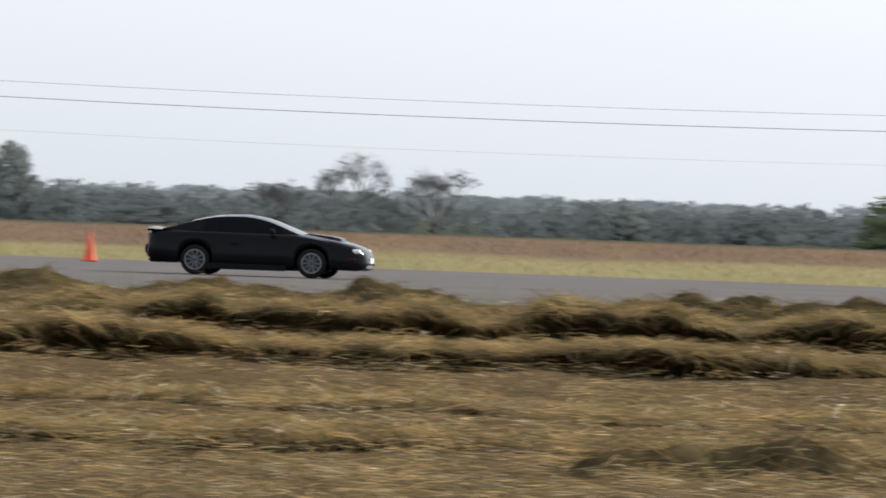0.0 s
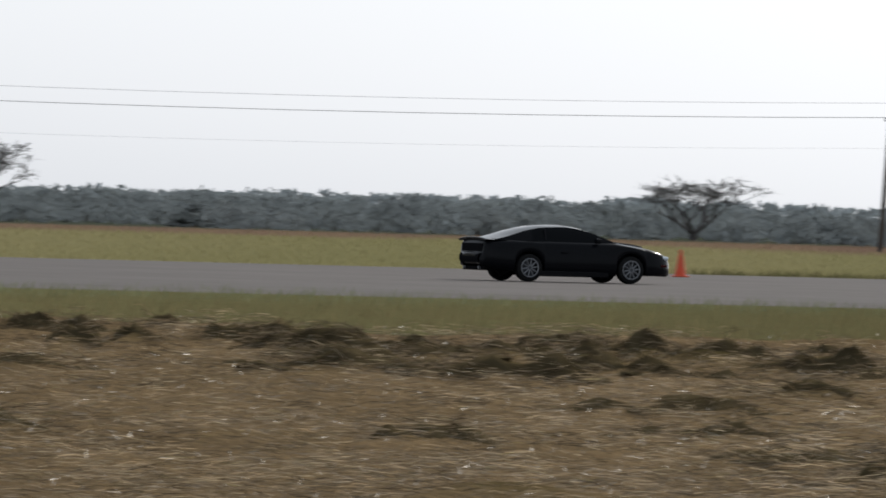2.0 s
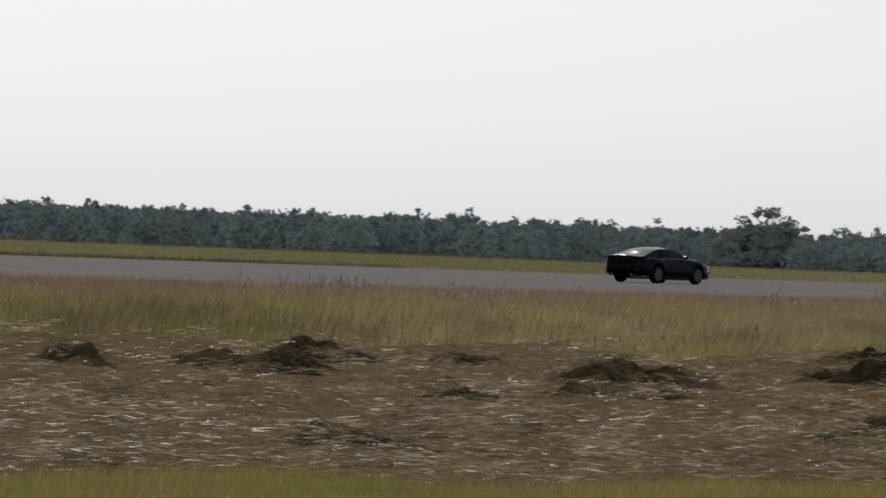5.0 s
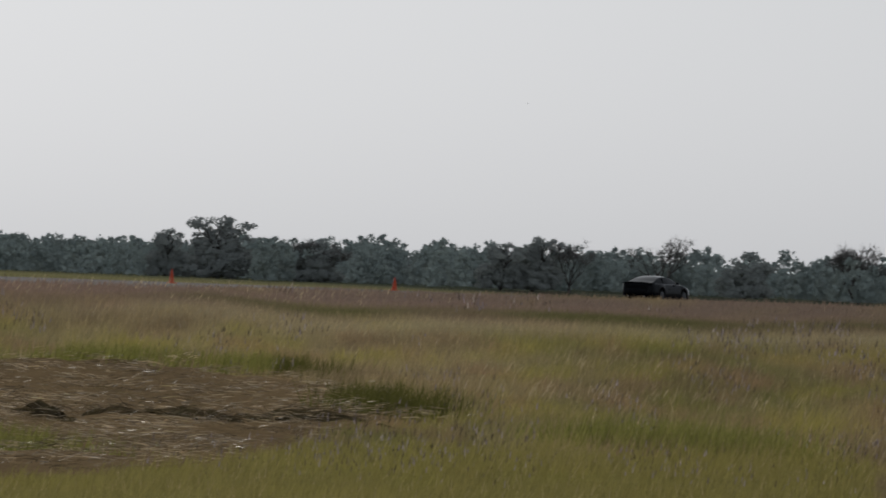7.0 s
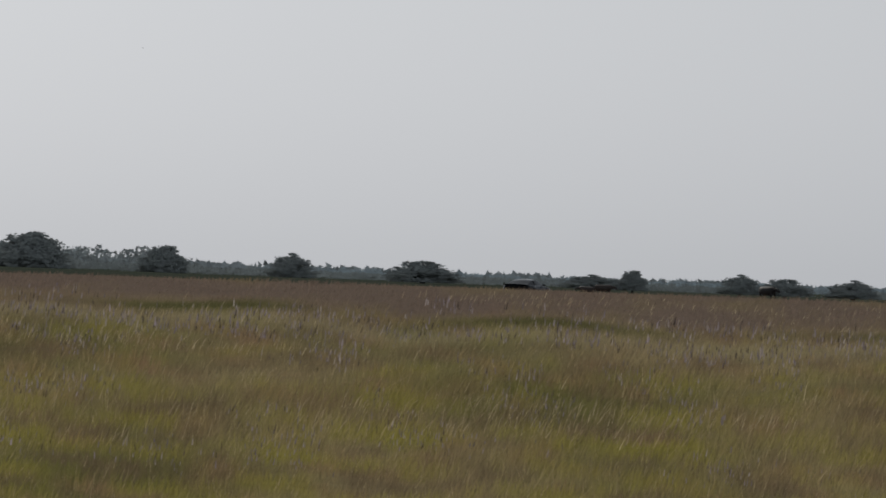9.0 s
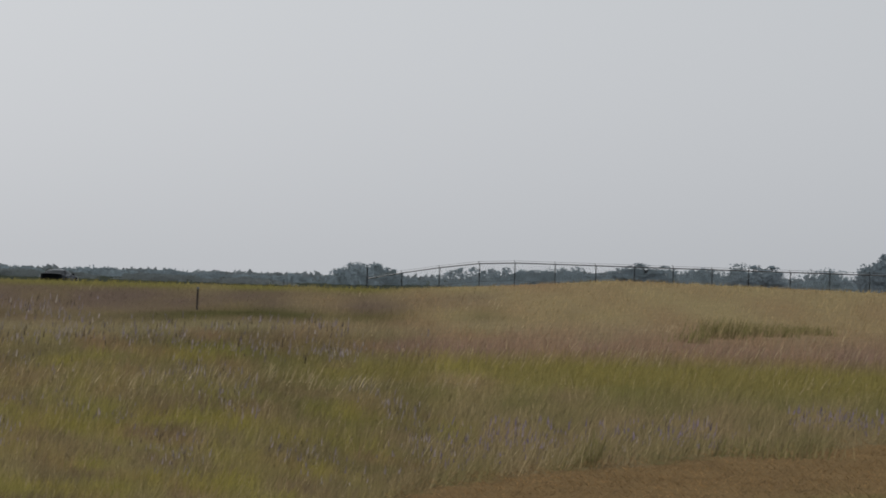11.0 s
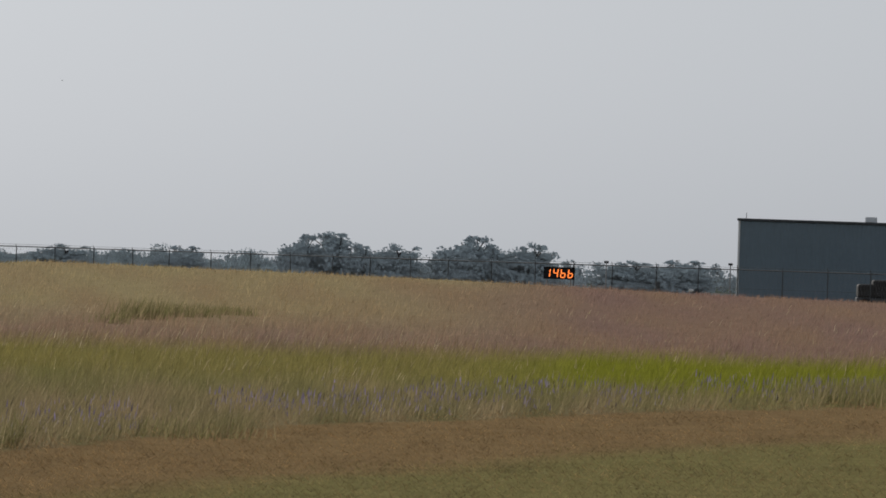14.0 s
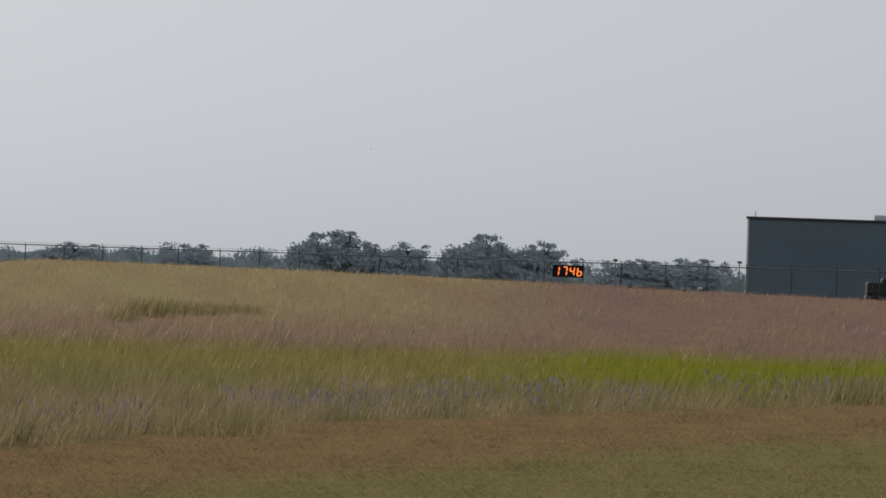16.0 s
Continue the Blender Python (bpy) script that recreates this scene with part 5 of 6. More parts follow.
def build_car():
    car = thing("sports_coupe", "black two-door sports coupe with silver wheels racing along the runway", "car", Matrix())
    body = part("body", car_body(), PAINT, car, smooth=True)
    for face in body.data.polygons:
        face.use_smooth = len(face.vertices) == 4
    secs = cabin_sections()
    both = [(x, half + [(-y, z) for y, z in reversed(half[:-1])]) for x, half in secs]

    def full(rows, cut=slice(None)):
        return loft([[(x, y, z) for y, z in half[cut]] for x, half in rows])

    part("rear_window", full(both[0:7], slice(2, 7)), GLASS, car, "dark sloping rear window", True)
    part("roof", full(both[6:10], slice(2, 7)), PAINT, car, smooth=True)
    part("windshield", full(both[9:15], slice(2, 7)), GLASS, car, "raked tinted windshield", True)
    for s in (1, -1):
        part("quarter_panel", loft(strip(secs[0:5], 0, 2, s)), PAINT, car, smooth=True)
        part("side_window", loft(strip(secs[4:13], 0, 2, s)), GLASS, car, "black tinted side window", True)
        part("front_pillar", loft(strip(secs[12:15], 0, 2, s)), PAINT, car, smooth=True)
        bm = bmesh.new()
        box(bm, 0, 0, 0, 0.05, 0.03, 0.30, 0.008, Matrix.Translation((1.62, s * 0.715, 1.09)) @ pose(0, 0, 0, s * 22, 0, 0))
        part("middle_pillar", bm, PAINT, car)
        bm = bmesh.new()
        box(bm, 2.87, s * 0.93, 0.985, 0.12, 0.20, 0.12, 0.035)
        part("door_mirror", bm, PAINT, car)
        bm = bmesh.new()
        box(bm, 2.05, s * 0.935, 0.70, 0.18, 0.012, 0.035, 0.005)
        part("door_handle", bm, PAINT, car)
        bm = bmesh.new()
        box(bm, 2.3, s * 0.895, 0.20, 1.75, 0.05, 0.13, 0.015)
        part("sill", bm, PAINT, car)
        bm = bmesh.new()
        box(bm, 4.66, s * 0.64, 0.615, 0.24, 0.24, 0.10, 0.045, pose(0, 0, 0, 0, 0, 0))
        part("headlight", bm, LAMP, car, "clear glass headlight catching the light")
        bm = bmesh.new()
        box(bm, 4.62, s * 0.80, 0.44, 0.16, 0.08, 0.05, 0.015)
        part("turn_signal", bm, TAIL, car)
        bm = bmesh.new()
        box(bm, 0.13, s * 0.44, 0.775, 0.12, 0.44, 0.13, 0.03, pose(0, 0, 0, 0, 0, -s * 6))
        part("tail_light", bm, TAIL, car, "dark red tail light")
    ys = np.linspace(-0.80, 0.80, 11)
    bend = [0.05 * abs(y / 0.80) ** 3 for y in ys]
    bm = loft([[(0.16, y, 0.915) for y in ys], [(0.10, y, 0.965 - k) for y, k in zip(ys, bend)], [(0.06, y, 1.005 - k) for y, k in zip(ys, bend)], [(0.10, y, 1.02 - k) for y, k in zip(ys, bend)],
               [(0.30, y, 0.995 - k * 0.7) for y, k in zip(ys, bend)], [(0.62, y, 0.955) for y in ys]])
    part("spoiler", bm, PAINT, car, "low lip spoiler on the tail", True)
    bm = loft([[(3.5 + dx, y, z) for y, z in ((-0.36, 0.93 - dx * 0.13), (-0.26, 0.93 - dx * 0.13 + hgt), (0.26, 0.93 - dx * 0.13 + hgt), (0.36, 0.93 - dx * 0.13))]
               for dx, hgt in ((-0.1, 0.0), (0.1, 0.055), (0.55, 0.07), (0.78, 0.055), (0.80, 0.0))])
    part("hood_scoop", bm, PAINT, car, "raised black air scoop on the hood")
    bm = bmesh.new()
    box(bm, 4.86, 0, 0.29, 0.09, 0.95, 0.12, 0.03)
    part("air_intake", bm, TRIMDARK, car)
    bm = bmesh.new()
    box(bm, 4.925, 0, 0.42, 0.02, 0.40, 0.11, 0.005)
    part("front_plate", bm, WHITE, car, "white plate on the nose")
    bm = loft([[(x, y, z) for y in (-w, -0.5 * w, 0.5 * w, w)] for x, w, z in ((0.06, 0.60, 0.64), (0.005, 0.58, 0.60), (-0.012, 0.55, 0.50), (0.02, 0.55, 0.42))])
    part("rear_bumper", bm, MATTE, car, smooth=True)
    bm = bmesh.new()
    box(bm, 0.085, 0, 0.775, 0.03, 1.2, 0.19, 0.01)
    part("tail_panel", bm, MATTE, car, "matte black panel across the tail")
    bm = bmesh.new()
    box(bm, 0.36, 0, 0.29, 0.5, 1.25, 0.10, 0.03)
    part("rear_valance", bm, MATTE, car)
    for y in (0.45, -0.45):
        bm = bmesh.new()
        tube(bm, (0.06, y, 0.30), (0.3, y, 0.30), 0.035, 0.035, 10)
        part("exhaust_pipe", bm, METAL, car)
    wheels = []
    for ax in (REAR_AXLE, FRONT_AXLE):
        for s in (1, -1):
            w = new("wheel", wheel_hub(s))
            w.parent = car
            w.location = (ax, s * 0.80, WHEEL)
            bm = bmesh.new()
            prof = [(0.225, -0.12), (0.29, -0.125), (0.318, -0.10), (0.325, -0.06), (0.325, 0.06), (0.318, 0.10), (0.29, 0.125), (0.225, 0.12)]
            rings = [[(r_ * math.cos(a * math.pi / 14), y, r_ * math.sin(a * math.pi / 14)) for r_, y in prof] for a in range(29)]
            part("tyre", loft(rings), RUBBER, w, smooth=True)
            bm = bmesh.new()
            for k in range(10):
                a = k * math.pi / 5
                tube(bm, (0.04 * math.cos(a), s * 0.105, 0.04 * math.sin(a)), (0.205 * math.cos(a), s * 0.115, 0.205 * math.sin(a)), 0.022, 0.016, 5)
            part("spokes", bm, ALLOY, w, "silver ten-spoke alloy")
            bm = loft([[(r_ * math.cos(a * math.pi / 14), s * y, r_ * math.sin(a * math.pi / 14)) for r_, y in ((0.195, 0.10), (0.20, 0.125), (0.228, 0.125), (0.23, 0.08))] for a in range(29)])
            part("rim", bm, ALLOY, w, smooth=True)
            wheels.append(w)
    return car, wheels


def wheel_hub(s):
    bm = bmesh.new()
    tube(bm, (0, -s * 0.08, 0), (0, s * 0.02, 0), 0.20, 0.20, 20)
    tube(bm, (0, s * 0.02, 0), (0, s * 0.115, 0), 0.05, 0.045, 12)
    me = bpy.data.meshes.new("wheel")
    bm.to_mesh(me)
    bm.free()
    me.materials.append(TRIMDARK)
    return me


car, wheels = build_car()


# ---- the timing board on legs, seen from behind ----
def leg_piece(name, a, b, r, mat, root, label=""):
    bm = bmesh.new()
    tube(bm, a, b, r, r * 0.9, 8)
    return part(name, bm, mat, root, label)


def timing_board():
    m = Matrix.Translation(polar(0.33, 141)) @ pose(0, 0, 0, 0, 0, -0.4) @ pose(0, 0, 0, 0, 1.2, 0)
    root = thing("timing_board", "large black four-digit timing board on splayed steel legs", "timing board", m)
    tilt = Matrix.Translation((0, 0, 1.68)) @ pose(0, 0, 0, -10, 0, 0)
    bm = bmesh.new()
    box(bm, 0, 0.11, 0, 2.98, 0.16, 1.02, 0.02, tilt)
    part("housing", bm, BOARD, root)
    for k in range(4):
        cx = -1.115 + k * 0.745
        bm = bmesh.new()
        box(bm, cx, 0.0, 0, 0.70, 0.05, 0.98, 0.012, tilt)
        pan = part("digit_panel", bm, BOARD, root, "dark digit panel with two recessed windows")
        for z in (0.22, -0.22):
            bm = bmesh.new()
            for dx, dz, sx, sz in ((0, 0.19, 0.44, 0.03), (0, -0.19, 0.44, 0.03), (-0.205, 0, 0.03, 0.38), (0.205, 0, 0.03, 0.38)):
                box(bm, cx + dx + 0.03, -0.032, z + dz, sx, 0.03, sz, 0.004, tilt)
            part("window_frame", bm, BOARDGREY, pan)
    bm = bmesh.new()
    box(bm, 0, 0.02, 0.53, 3.04, 0.24, 0.05, 0.01, tilt)
    part("top_rail", bm, METAL, root)
    bm = bmesh.new()
    box(bm, 0, 0.02, -0.53, 3.04, 0.24, 0.04, 0.01, tilt)
    part("bottom_rail", bm, METAL, root)
    bm = bmesh.new()
    box(bm, 1.25, 0, 0.575, 0.34, 0.2, 0.05, 0.015, tilt)
    part("receiver_box", bm, BOARD, root)
    leg_piece("antenna", (1.13, 0.05, 2.2), (1.12, 0.05, 2.97), 0.016, METAL, root)
    for a, b, mat, lab in (((-1.5, 0.1, 2.15), (-2.12, 0.9, 0.0), METAL, ""), ((-1.30, 0.0, 1.15), (-1.26, -0.5, 0.0), YELLOW, "yellow painted prop leg"),
                           ((1.22, 0.0, 1.15), (0.88, -0.4, 0.0), METAL, ""), ((1.5, 0.1, 2.15), (1.92, -0.9, 0.0), METAL, "")):
        leg = leg_piece("leg", a, b, 0.035, mat, root, lab)
        bm = bmesh.new()
        tube(bm, Vector(b) + (Vector(a) - Vector(b)) * 0.08, Vector(b), 0.06, 0.065, 8)
        part("foot_sleeve", bm, RUBBER, leg)
    bm = bmesh.new()
    box(bm, 1.46, -0.05, 1.2, 0.22, 0.16, 0.16, 0.02)
    part("control_box", bm, BOARD, root)
    bm = bmesh.new()
    pts = [Vector((1.40, -0.05, 1.12)), Vector((1.30, -0.08, 0.9)), Vector((1.45, -0.1, 0.82)), Vector((1.62, -0.06, 0.9)), Vector((1.56, -0.02, 1.12))]
    for p, q in zip(pts[:-1], pts[1:]):
        tube(bm, p, q, 0.012, 0.012, 5)
    part("cable_loop", bm, RUBBER, root)


timing_board()


def small_board():
    y = 187.0
    m = Matrix.Translation((y * math.tan(radians(42.44)), y, 0)) @ pose(0, 0, 0, 0, 0, -42 + 25)
    root = thing("distance_board", "dark panel board on a steel frame weighted with sandbags", "sign board", m)
    bm = bmesh.new()
    box(bm, 0, 0, 0.86, 0.95, 0.07, 1.12, 0.015)
    part("panel", bm, BOARD, root)
    bm = bmesh.new()
    for dx, dz, sx, sz in ((0, 0.56, 1.0, 0.05), (0, -0.56, 1.0, 0.05), (-0.475, 0, 0.05, 1.12), (0.475, 0, 0.05, 1.12)):
        box(bm, dx, -0.01, 0.86 + dz, sx, 0.10, sz, 0.008)
    part("panel_frame", bm, BOARDGREY, root)
    for x in (-0.44, 0.44):
        leg_piece("leg", (x, 0, 0.32), (x, -0.12, 0.0), 0.03, METAL, root)
        leg_piece("brace", (x, 0.03, 1.1), (x, 0.6, 0.0), 0.02, METAL, root)
    sr = random.Random(3)
    for k, dx in enumerate((-0.75, -0.15, 0.3, 0.85)):
        bm = bmesh.new()
        bmesh.ops.create_icosphere(bm, subdivisions=2, radius=1, matrix=Matrix.Translation(polar(0, 0)) @ Matrix.Diagonal((0.26, 0.17, 0.10, 1)))
        for v in bm.verts:
            v.co.z = max(v.co.z, -0.085) + 0.085
            v.co += Vector((sr.uniform(-1, 1), sr.uniform(-1, 1), 0)) * 0.02
        ob = part("sandbag", bm, SACK, None, smooth=True)
        ob.matrix_world = m @ Matrix.Translation((dx, -0.1 + 0.1 * (k % 2), 0.0)) @ pose(0, 0, 0, 0, 0, 30 * k)
        tagged(ob, "slumped brown sandbag at the foot of the board", "sandbag", "sandbags")


small_board()


def marker_post(b, d, h, label):
    root = thing("marker_post", label, "post", Matrix.Translation(polar(b, d)) @ pose(0, 0, 0, 0, 4, 0), "marker posts")
    bm = bmesh.new()
    tube(bm, (0, 0, -0.1), (0, 0, h), 0.03, 0.028, 8)
    part("shaft", bm, POLEWOOD, root)
    bm = bmesh.new()
    box(bm, 0, 0, h, 0.075, 0.06, 0.06, 0.01)
    part("cap", bm, METAL, root)


marker_post(6.79, 157, 1.05, "thin dark marker post in the verge grass")
marker_post(74.09, 262, 1.05, "thin dark marker post in the tall grass")


def edge_light(b, y):
    root = thing("runway_light", "small pale runway edge light on a short stem", "runway light", Matrix.Translation((y * math.tan(radians(b)), y, runway_height(y * math.tan(radians(b))))), "runway lights")
    bm = bmesh.new()
    tube(bm, (0, 0, 0), (0, 0, 0.2), 0.03, 0.025, 8)
    part("stem", bm, YELLOW, root)
    bm = bmesh.new()
    box(bm, 0, 0, 0.26, 0.26, 0.2, 0.12, 0.03)
    part("lamp_head", bm, BOARDGREY, root)


edge_light(34.46, 178.0)
edge_light(42.1, 186.0)


def roadside_bush():
    nr, r = np.random.default_rng(5), random.Random(5)
    root = thing("weed_bush", "dark leafy weed bush with upright stems by the runway", "bush", Matrix.Translation(polar(44.23, 156)))
    bm, tips = bmesh.new(), []
    for k in range(26):
        a = Vector((r.uniform(-0.25, 0.25), r.uniform(-0.2, 0.2), 0))
        b = Vector((r.uniform(-0.95, 0.95), r.uniform(-0.5, 0.5), r.uniform(0.5, 1.08)))
        tube(bm, a, b, 0.014, 0.006, 4)
        tips += [a.lerp(b, u) for u in (0.35, 0.5, 0.62, 0.75, 0.88, 1.0)]
    part("stems", bm, BARK, root)
    cs = [leaf_cloud(nr, np.array(p), np.array((0.13, 0.13, 0.11)), 16, 0.035, np.array((0.10, 0.115, 0.05))) for p in tips]
    co, t = np.concatenate([c[0] for c in cs]), np.concatenate([c[1] for c in cs])
    lv = new("foliage", tinted_mesh("foliage", co, np.arange(len(co)).reshape(-1, 3), t, BLADE))
    lv.parent = root


roadside_bush()


# ---- the fence, the building and the speed display at the far end of the field ----
def fence_point(u):
    """Along the fence: u in metres to the right of bearing 75.1."""
    a, b = polar(75.1, 640), polar(82.2, 592)
    return a.lerp(b, u / (b - a).length), (b - a).length


def build_fence():
    def dip(x):
        """The fence runs down into a hollow at its end."""
        return -1.4 * max(0.0, 1 - x / 11) ** 1.4

    p0, total = fence_point(0)
    d = (fence_point(1)[0] - p0).normalized()
    root = thing("chain_link_fence", "long chain-link fence with dark posts above the tall grass", "fence", Matrix.Translation(p0) @ pose(0, 0, 0, 0, 0, math.degrees(math.atan2(d.y, d.x))))
    bm = bmesh.new()
    tube(bm, (0, 0, 0), (0, 0, 2.45), 0.035, 0.035, 8)
    tube(bm, (0, 0, 2.4), (0, -0.12, 2.62), 0.02, 0.015, 6)
    first = part("post", bm, TRIMDARK, root)
    first.location, first.scale = (0, 0, dip(0)), (1.3, 1.3, 1.26)
    k, x, r = 0, 0.0, random.Random(8)
    while x < total - 3:
        x += 3.05 * r.choice((0.93, 1.0, 1.06))
        ob = new("post", first.data)
        ob.parent = root
        ob.location = (x, 0, dip(x) + r.uniform(-0.08, 0.05))
    for z, rad, name in ((2.38, 0.035, "top_rail"), (1.2, 0.008, "wire"), (2.52, 0.008, "wire"), (0.15, 0.01, "wire")):
        bm = bmesh.new()
        stops = [0, 3, 6, 9, 12, total]
        for x0, x1 in zip(stops[:-1], stops[1:]):
            tube(bm, (x0, 0.02, z + dip(x0)), (x1, 0.02, z + dip(x1)), rad, rad, 6)
        part(name, bm, TRIMDARK, root)
    # the woven wire: two sets of crossing strands
    verts, faces = [], []
    gap, hgt = 0.22, 2.33
    n = int(total / gap)
    for i in range(n):
        for sgn in (1, -1):
            x0 = i * gap + (0 if sgn > 0 else hgt * 0.4)
            x1 = x0 + sgn * hgt * 0.4
            base = len(verts)
            verts += [(x0 - 0.004, 0.03, 0.05 + dip(x0)), (x0 + 0.004, 0.03, 0.05 + dip(x0)), (x1 + 0.004, 0.03, hgt + dip(x1)), (x1 - 0.004, 0.03, hgt + dip(x1))]
            faces.append((base, base + 1, base + 2, base + 3))
    ob = tagged(new("mesh", mesh_from("mesh", verts, faces, METAL)), kind="stuff")
    ob.parent = root


build_fence()


def lamp_on_post(b, d, h):
    root = thing("flood_light", "small flood light on a thin pole by the fence", "lamp post", Matrix.Translation(polar(b, d)), "flood lights")
    bm = bmesh.new()
    tube(bm, (0, 0, 0), (0, 0, h), 0.045, 0.035, 8)
    part("pole", bm, METAL, root)
    bm = bmesh.new()
    box(bm, 0, 0, h + 0.05, 0.36, 0.25, 0.14, 0.03)
    part("lamp_head", bm, TRIMDARK, root)


lamp_on_post(79.98, 605, 2.55)
lamp_on_post(80.72, 598, 2.65)


def build_hangar():
    m = Matrix.Translation(polar(80.765, 640)) @ pose(0, 0, 0, 0, 0, -80.79 - 0.8)
    root = thing("metal_building", "plain grey-blue sheet metal building with a flat roofline", "building", m)
    L, W, H = 30.0, 18.0, 5.75
    bm = bmesh.new()
    box(bm, L / 2, W / 2, H / 2, L - 0.06, W - 0.06, H)
    part("core", bm, SHEET, root)
    # corrugated front and side sheets
    verts, faces = [], []
    n = int(L / 0.15)
    for i in range(n + 1):
        y = -0.02 - (0.03 if i % 2 else 0.0)
        verts += [(i * 0.15, y, 0.1), (i * 0.15, y, H - 0.1)]
    faces = [(2 * i, 2 * i + 2, 2 * i + 3, 2 * i + 1) for i in range(n)]
    ob = new("front_cladding", mesh_from("front_cladding", verts, faces, SHEET))
    ob.parent = root
    verts = []
    n = int(W / 0.15)
    for i in range(n + 1):
        x = -0.02 - (0.03 if i % 2 else 0.0)
        verts += [(x, i * 0.15, 0.1), (x, i * 0.15, H - 0.1)]
    ob = new("side_cladding", mesh_from("side_cladding", verts, [(2 * i, 2 * i + 1, 2 * i + 3, 2 * i + 2) for i in range(n)], SHEET))
    ob.parent = root
    bm = bmesh.new()
    box(bm, L / 2, W / 2, H + 0.03, L + 0.3, W + 0.3, 0.16, 0.02)
    part("roof_edge", bm, TRIMDARK, root)
    bm = bmesh.new()
    tube(bm, (0.0, -0.07, 0.0), (0.0, -0.07, H - 0.05), 0.07, 0.07, 8)
    part("downpipe", bm, WHITE, root, "pale corner downpipe")
    bm = bmesh.new()
    tube(bm, (0.45, 0.3, H), (0.45, 0.3, H + 0.5), 0.03, 0.02, 6)
    part("roof_mast", bm, TRIMDARK, root)
    bm = bmesh.new()
    box(bm, 8.75, 1.5, H + 0.28, 0.8, 0.8, 0.4, 0.08)
    part("roof_vent", bm, WHITE, root, "pale square roof vent")


build_hangar()

# things that stand by the building
def parked_truck():
    root = thing("parked_truck", "dark boxy truck parked in the grass by the building", "truck", Matrix.Translation(polar(81.52, 612)) @ pose(0, 0, 0, 0, 0, -78))
    bm = bmesh.new()
    box(bm, 2.2, 0, 1.45, 3.4, 1.9, 1.15, 0.12)
    part("cargo_box", bm, HIDE, root)
    bm = bmesh.new()
    box(bm, 0.1, 0, 1.3, 1.1, 1.8, 0.9, 0.15)
    part("cab", bm, HIDE, root)
    bm = bmesh.new()
    box(bm, 1.6, 0, 0.7, 4.2, 1.7, 0.4, 0.05)
    part("chassis", bm, TRIMDARK, root)
    for x in (0.1, 3.0):
        for y in (-0.8, 0.8):
            bm = bmesh.new()
            tube(bm, (x, y - 0.12, 0.42), (x, y + 0.12, 0.42), 0.42, 0.42, 16)
            part("wheel", bm, RUBBER, root)


parked_truck()


def utility_box(b, d, sx, sz, z, mat, name, label, cat):
    root = thing(name, label, cat, Matrix.Translation(polar(b, d)) @ pose(0, 0, 0, 0, 0, -b))
    bm = bmesh.new()
    box(bm, 0, 0, z, sx, sx * 0.7, sz, 0.05)
    part("cabinet", bm, mat, root)
    bm = bmesh.new()
    tube(bm, (0, 0, 0), (0, 0, z), 0.05, 0.05, 8)
    part("stand", bm, METAL, root)


utility_box(80.29, 596, 0.28, 0.45, 1.25, TRIMDARK, "utility_box", "small dark utility box on a post", "utility box")
utility_box(80.49, 596, 0.30, 0.16, 1.0, WHITE, "white_marker", "small white marker on a post", "marker")

SEGMENTS = {"a": (0, 0.24, 0), "b": (0.12, 0.12, 1), "c": (0.12, -0.12, 1), "d": (0, -0.24, 0), "e": (-0.12, -0.12, 1), "f": (-0.12, 0.12, 1), "g": (0, 0, 0)}
FIRST, SECOND = ("bc", "bcfg", "cdefg", "cdefg"), ("bc", "abc", "bcfg", "cdefg")
moving_segments = []


def speed_display():
    m = Matrix.Translation(polar(79.70, 560)) @ pose(0, 0, 0, 0, 0, -79.7)
    root = thing("speed_display", "black speed display with glowing orange digits on a stand", "display", m)
    z0 = 1.80
    bm = bmesh.new()
    for dx, dz, sx, sz in ((0, 0.33, 1.82, 0.05), (0, -0.33, 1.82, 0.05), (-0.885, 0, 0.05, 0.66), (0.885, 0, 0.05, 0.66)):
        box(bm, dx, 0.0, z0 + dz, sx, 0.16, sz, 0.01)
    part("frame", bm, BOARD, root)
    bm = bmesh.new()
    box(bm, 0, 0.02, z0, 1.74, 0.05, 0.62)
    part("panel", bm, BOARD, root)
    for x in (-0.7, 0.7):
        leg_piece("leg", (x, 0.08, z0 - 0.3), (x, 0.12, 0), 0.04, METAL, root)
    for k in range(4):
        for key, (sx, sz, upright) in SEGMENTS.items():
            a, b = key in FIRST[k], key in SECOND[k]
            if not (a or b):
                continue
            bm = bmesh.new()
            cx = -0.66 + k * 0.43 + (0.03 if k else 0.0)
            w, h = (0.055, 0.20) if upright else (0.20, 0.055)
            box(bm, 0, 0, 0, w, 0.02, h, 0.008)
            for v in bm.verts:
                v.co.x += 0.12 * v.co.z
            seg = part("segment", bm, LED, root)
            home = (cx + sx + 0.12 * sz, -0.022, z0 + sz)
            seg.location = home
            if a != b:
                moving_segments.append((seg, home, a))


speed_display()


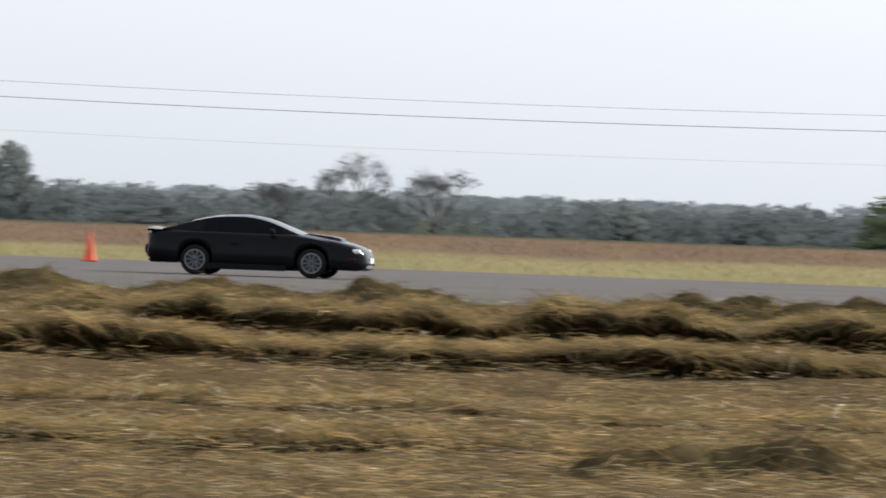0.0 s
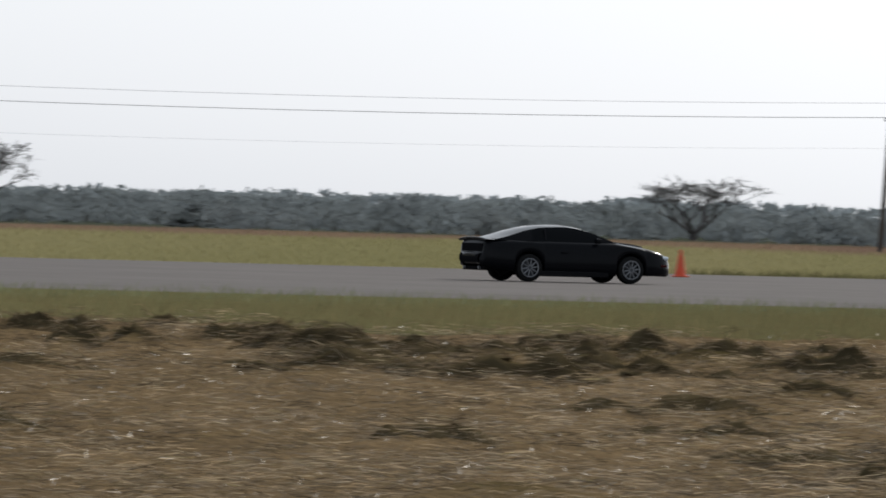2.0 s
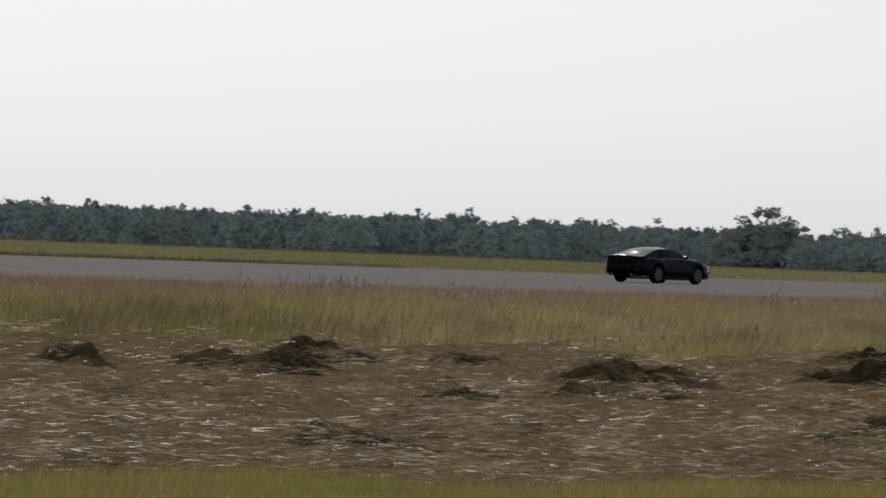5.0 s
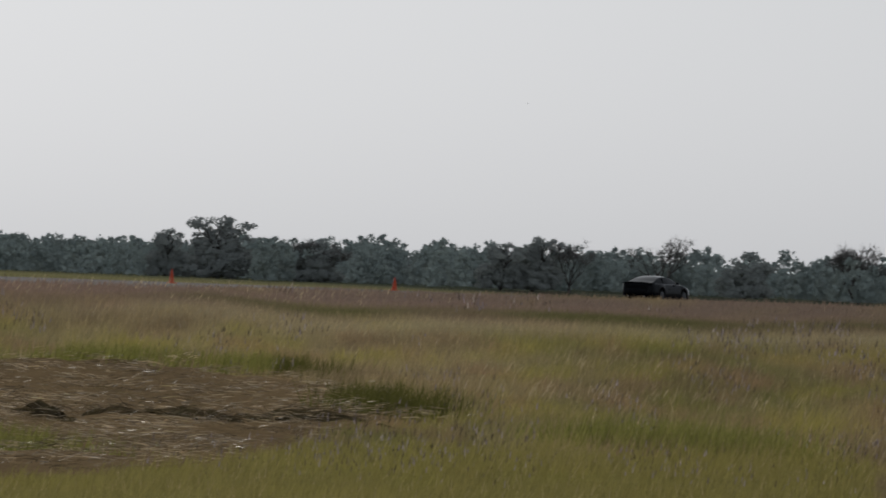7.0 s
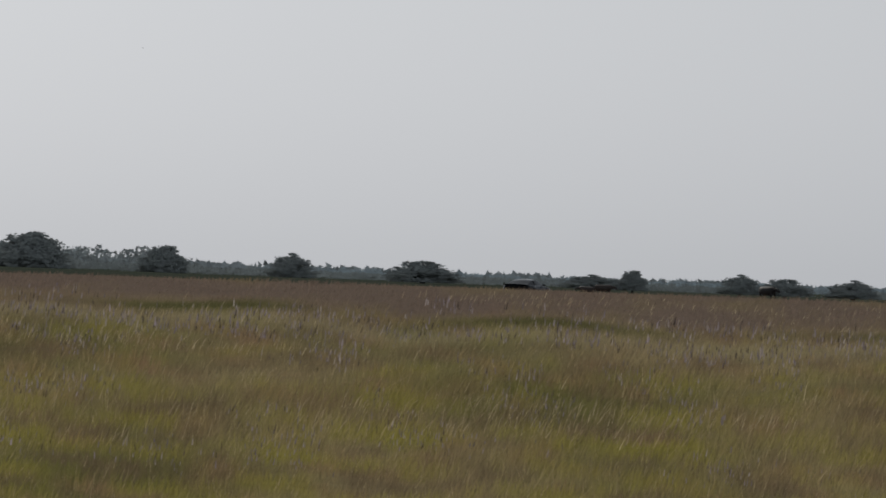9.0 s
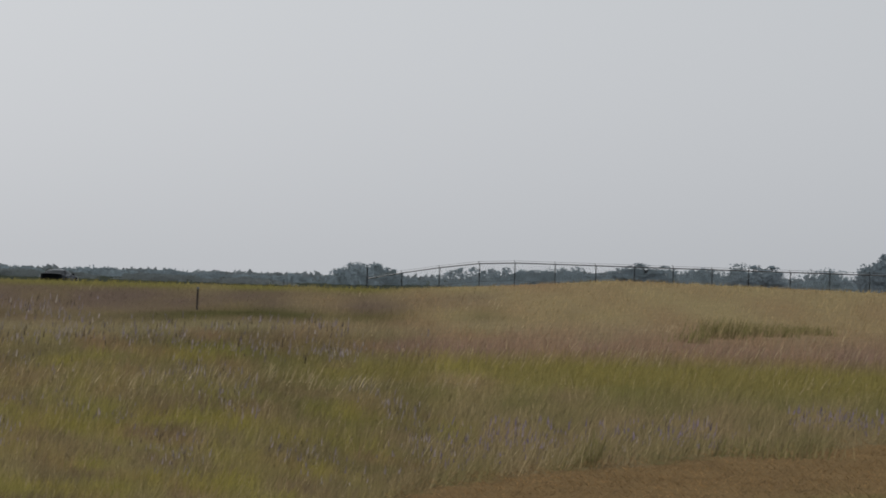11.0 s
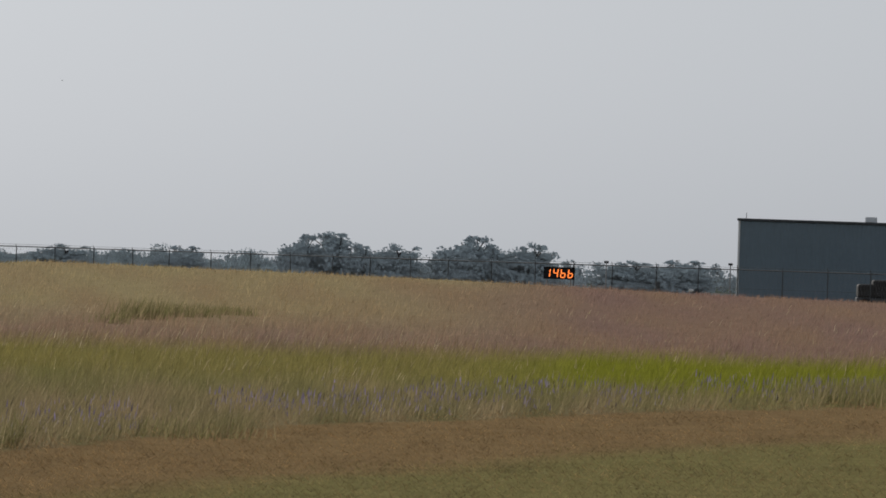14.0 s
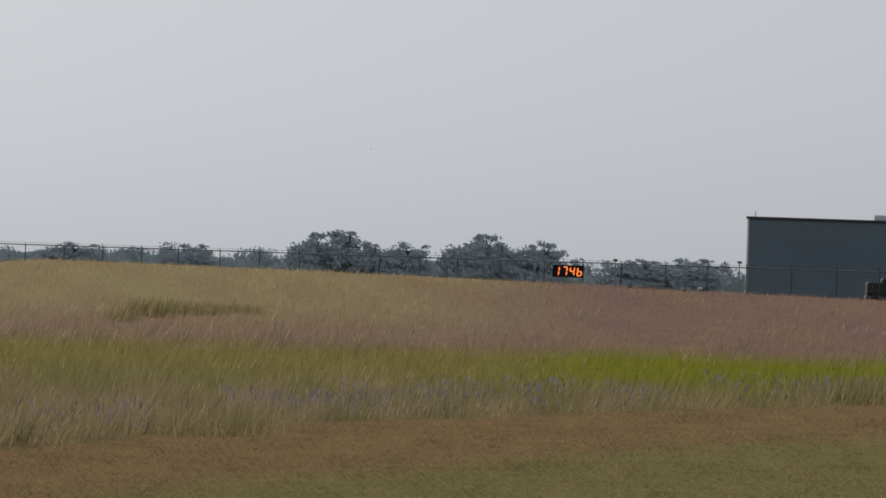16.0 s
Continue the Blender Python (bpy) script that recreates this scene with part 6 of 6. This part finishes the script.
# ---- cattle and birds ----
def cow(b, d, turn, hide, label, size=0.78):
    root = thing("cow", label, "cow", Matrix.Translation(polar(b, d, LAND(b, d) - 0.12)) @ pose(0, 0, 0, 0, 0, -b + turn), "cattle")
    s = size
    bm = loft([[(x * s, w * s * math.cos(a * math.pi / 6), (zc + hh * math.sin(a * math.pi / 6)) * s) for a in range(12)]
               for x, w, zc, hh in ((-0.95, 0.12, 1.08, 0.14), (-0.85, 0.27, 1.0, 0.3), (-0.4, 0.34, 0.95, 0.36), (0.2, 0.35, 0.95, 0.37), (0.65, 0.28, 1.0, 0.33), (0.85, 0.18, 1.08, 0.22))], True)
    part("torso", bm, hide, root, smooth=True)
    bm = bmesh.new()
    tube(bm, (0.75 * s, 0, 1.12 * s), (1.1 * s, 0, 1.05 * s), 0.18 * s, 0.12 * s, 10)
    part("neck", bm, hide, root, smooth=True)
    bm = loft([[(x * s, w * s * math.cos(a * math.pi / 5), (zc + w * 1.15 * math.sin(a * math.pi / 5)) * s) for a in range(10)] for x, w, zc in ((1.0, 0.1, 1.1), (1.15, 0.13, 1.08), (1.4, 0.085, 0.95), (1.46, 0.06, 0.92))], True)
    part("head", bm, hide, root, smooth=True)
    for x in (-0.75, 0.6):
        for y in (-0.2, 0.2):
            bm = bmesh.new()
            tube(bm, (x * s, y * s, 0.85 * s), (x * s, y * s, 0), 0.09 * s, 0.05 * s, 8)
            part("leg", bm, hide, root)
    bm = bmesh.new()
    tube(bm, (-0.95 * s, 0, 1.15 * s), (-1.0 * s, 0, 0.55 * s), 0.03 * s, 0.02 * s, 6)
    part("tail", bm, hide, root)


def LAND(b, d):
    p = polar(b, d)
    return float(land_height(np.array([p.x]), np.array([p.y]))[0])


cow(70.70, 425, 8, REDHIDE, "reddish-brown calf standing in the tall grass", 0.42)
cow(70.60, 432, 172, REDHIDE, "reddish-brown calf grazing beside another", 0.38)
cow(71.68, 425, -50, HIDE, "black calf standing in the tall grass", 0.55)


def bird():
    root = thing("bird", "small dark bird gliding over the field", "bird", Matrix())
    bm = loft([[(x, w * math.cos(a * 1.047), w * math.sin(a * 1.047)) for a in range(6)] for x, w in ((-0.22, 0.01), (-0.1, 0.04), (0.05, 0.05), (0.15, 0.03), (0.2, 0.008))], True)
    part("torso", bm, FEATHER, root)
    for s in (1, -1):
        bm = loft([[(0.08, s * 0.03, 0.02), (-0.06, s * 0.03, 0.02), (-0.06, s * 0.03, 0.012)], [(0.06, s * 0.25, 0.10), (-0.05, s * 0.25, 0.10), (-0.05, s * 0.25, 0.094)], [(-0.02, s * 0.5, 0.06), (-0.05, s * 0.5, 0.06), (-0.05, s * 0.5, 0.057)]])
        part("wing", bm, FEATHER, root)
    return root


gliding_bird = bird()
gliding_bird.scale = (0.45, 0.45, 0.45)
far_bird = copy_thing(gliding_bird, Matrix())


# ---- what moves ----
def motions():
    lane = 206.3
    track = [(0.0, -37.9), (0.5, -7.1), (1.0, 24.5), (1.5, 56.7), (2.0, 89.5), (2.5, 122.8), (3.0, 156.6), (3.5, 190.8), (4.0, 225.3), (4.5, 260.1),
             (5.0, 295.1), (5.5, 330.2), (6.0, 365.4), (6.5, 400.6), (7.0, 435.7), (7.5, 470.8), (8.0, 505.6), (8.5, 540.2), (9.0, 574.5), (9.5, 606.5), (10.5, 663.0), (11.5, 706.0), (12.5, 737.0), (14.0, 766.0), (16.0, 785.0)]
    walk(car, [(t, pose(x - 2.46, lane, runway_height(x))) for t, x in track])
    for w in wheels:
        home = Matrix.Translation(w.location)
        walk(w, [(k * 0.1, home @ pose(0, 0, 0, 0, 77 * k, 0)) for k in range(161)])
    for seg, home, on_first in moving_segments:
        x, y, z = home
        front, back = pose(x, y, z), pose(x, y + 0.06, z)
        a, b = (front, back) if on_first else (back, front)
        walk(seg, [(0, a), (15.05, a), (15.12, b), (16.0, b)])
    for flyer, way in ((far_bird, ((0, -2.2, 0.85), (0.5, -1.4, 0.81), (3.0, 2.0, 1.6), (16, 15, 4.0))),
                       (gliding_bird, ((0, 50, 2.5), (5.8, 60.2, 1.2), (6.5, 61.9, 1.07), (8.0, 67.35, 0.8), (8.5, 67.7, 0.96), (9.0, 67.9, 1.2), (10.0, 70.4, 0.73), (12.3, 74.8, 1.3), (14.0, 76.7, 1.05), (16.0, 78.5, 0.69)))):
        walk(flyer, [(t, Matrix.Translation(polar(b, 900, EYE + 900 * math.tan(radians(e)))) @ pose(0, 0, 0, 0, 0, -b)) for t, b, e in way])


motions()
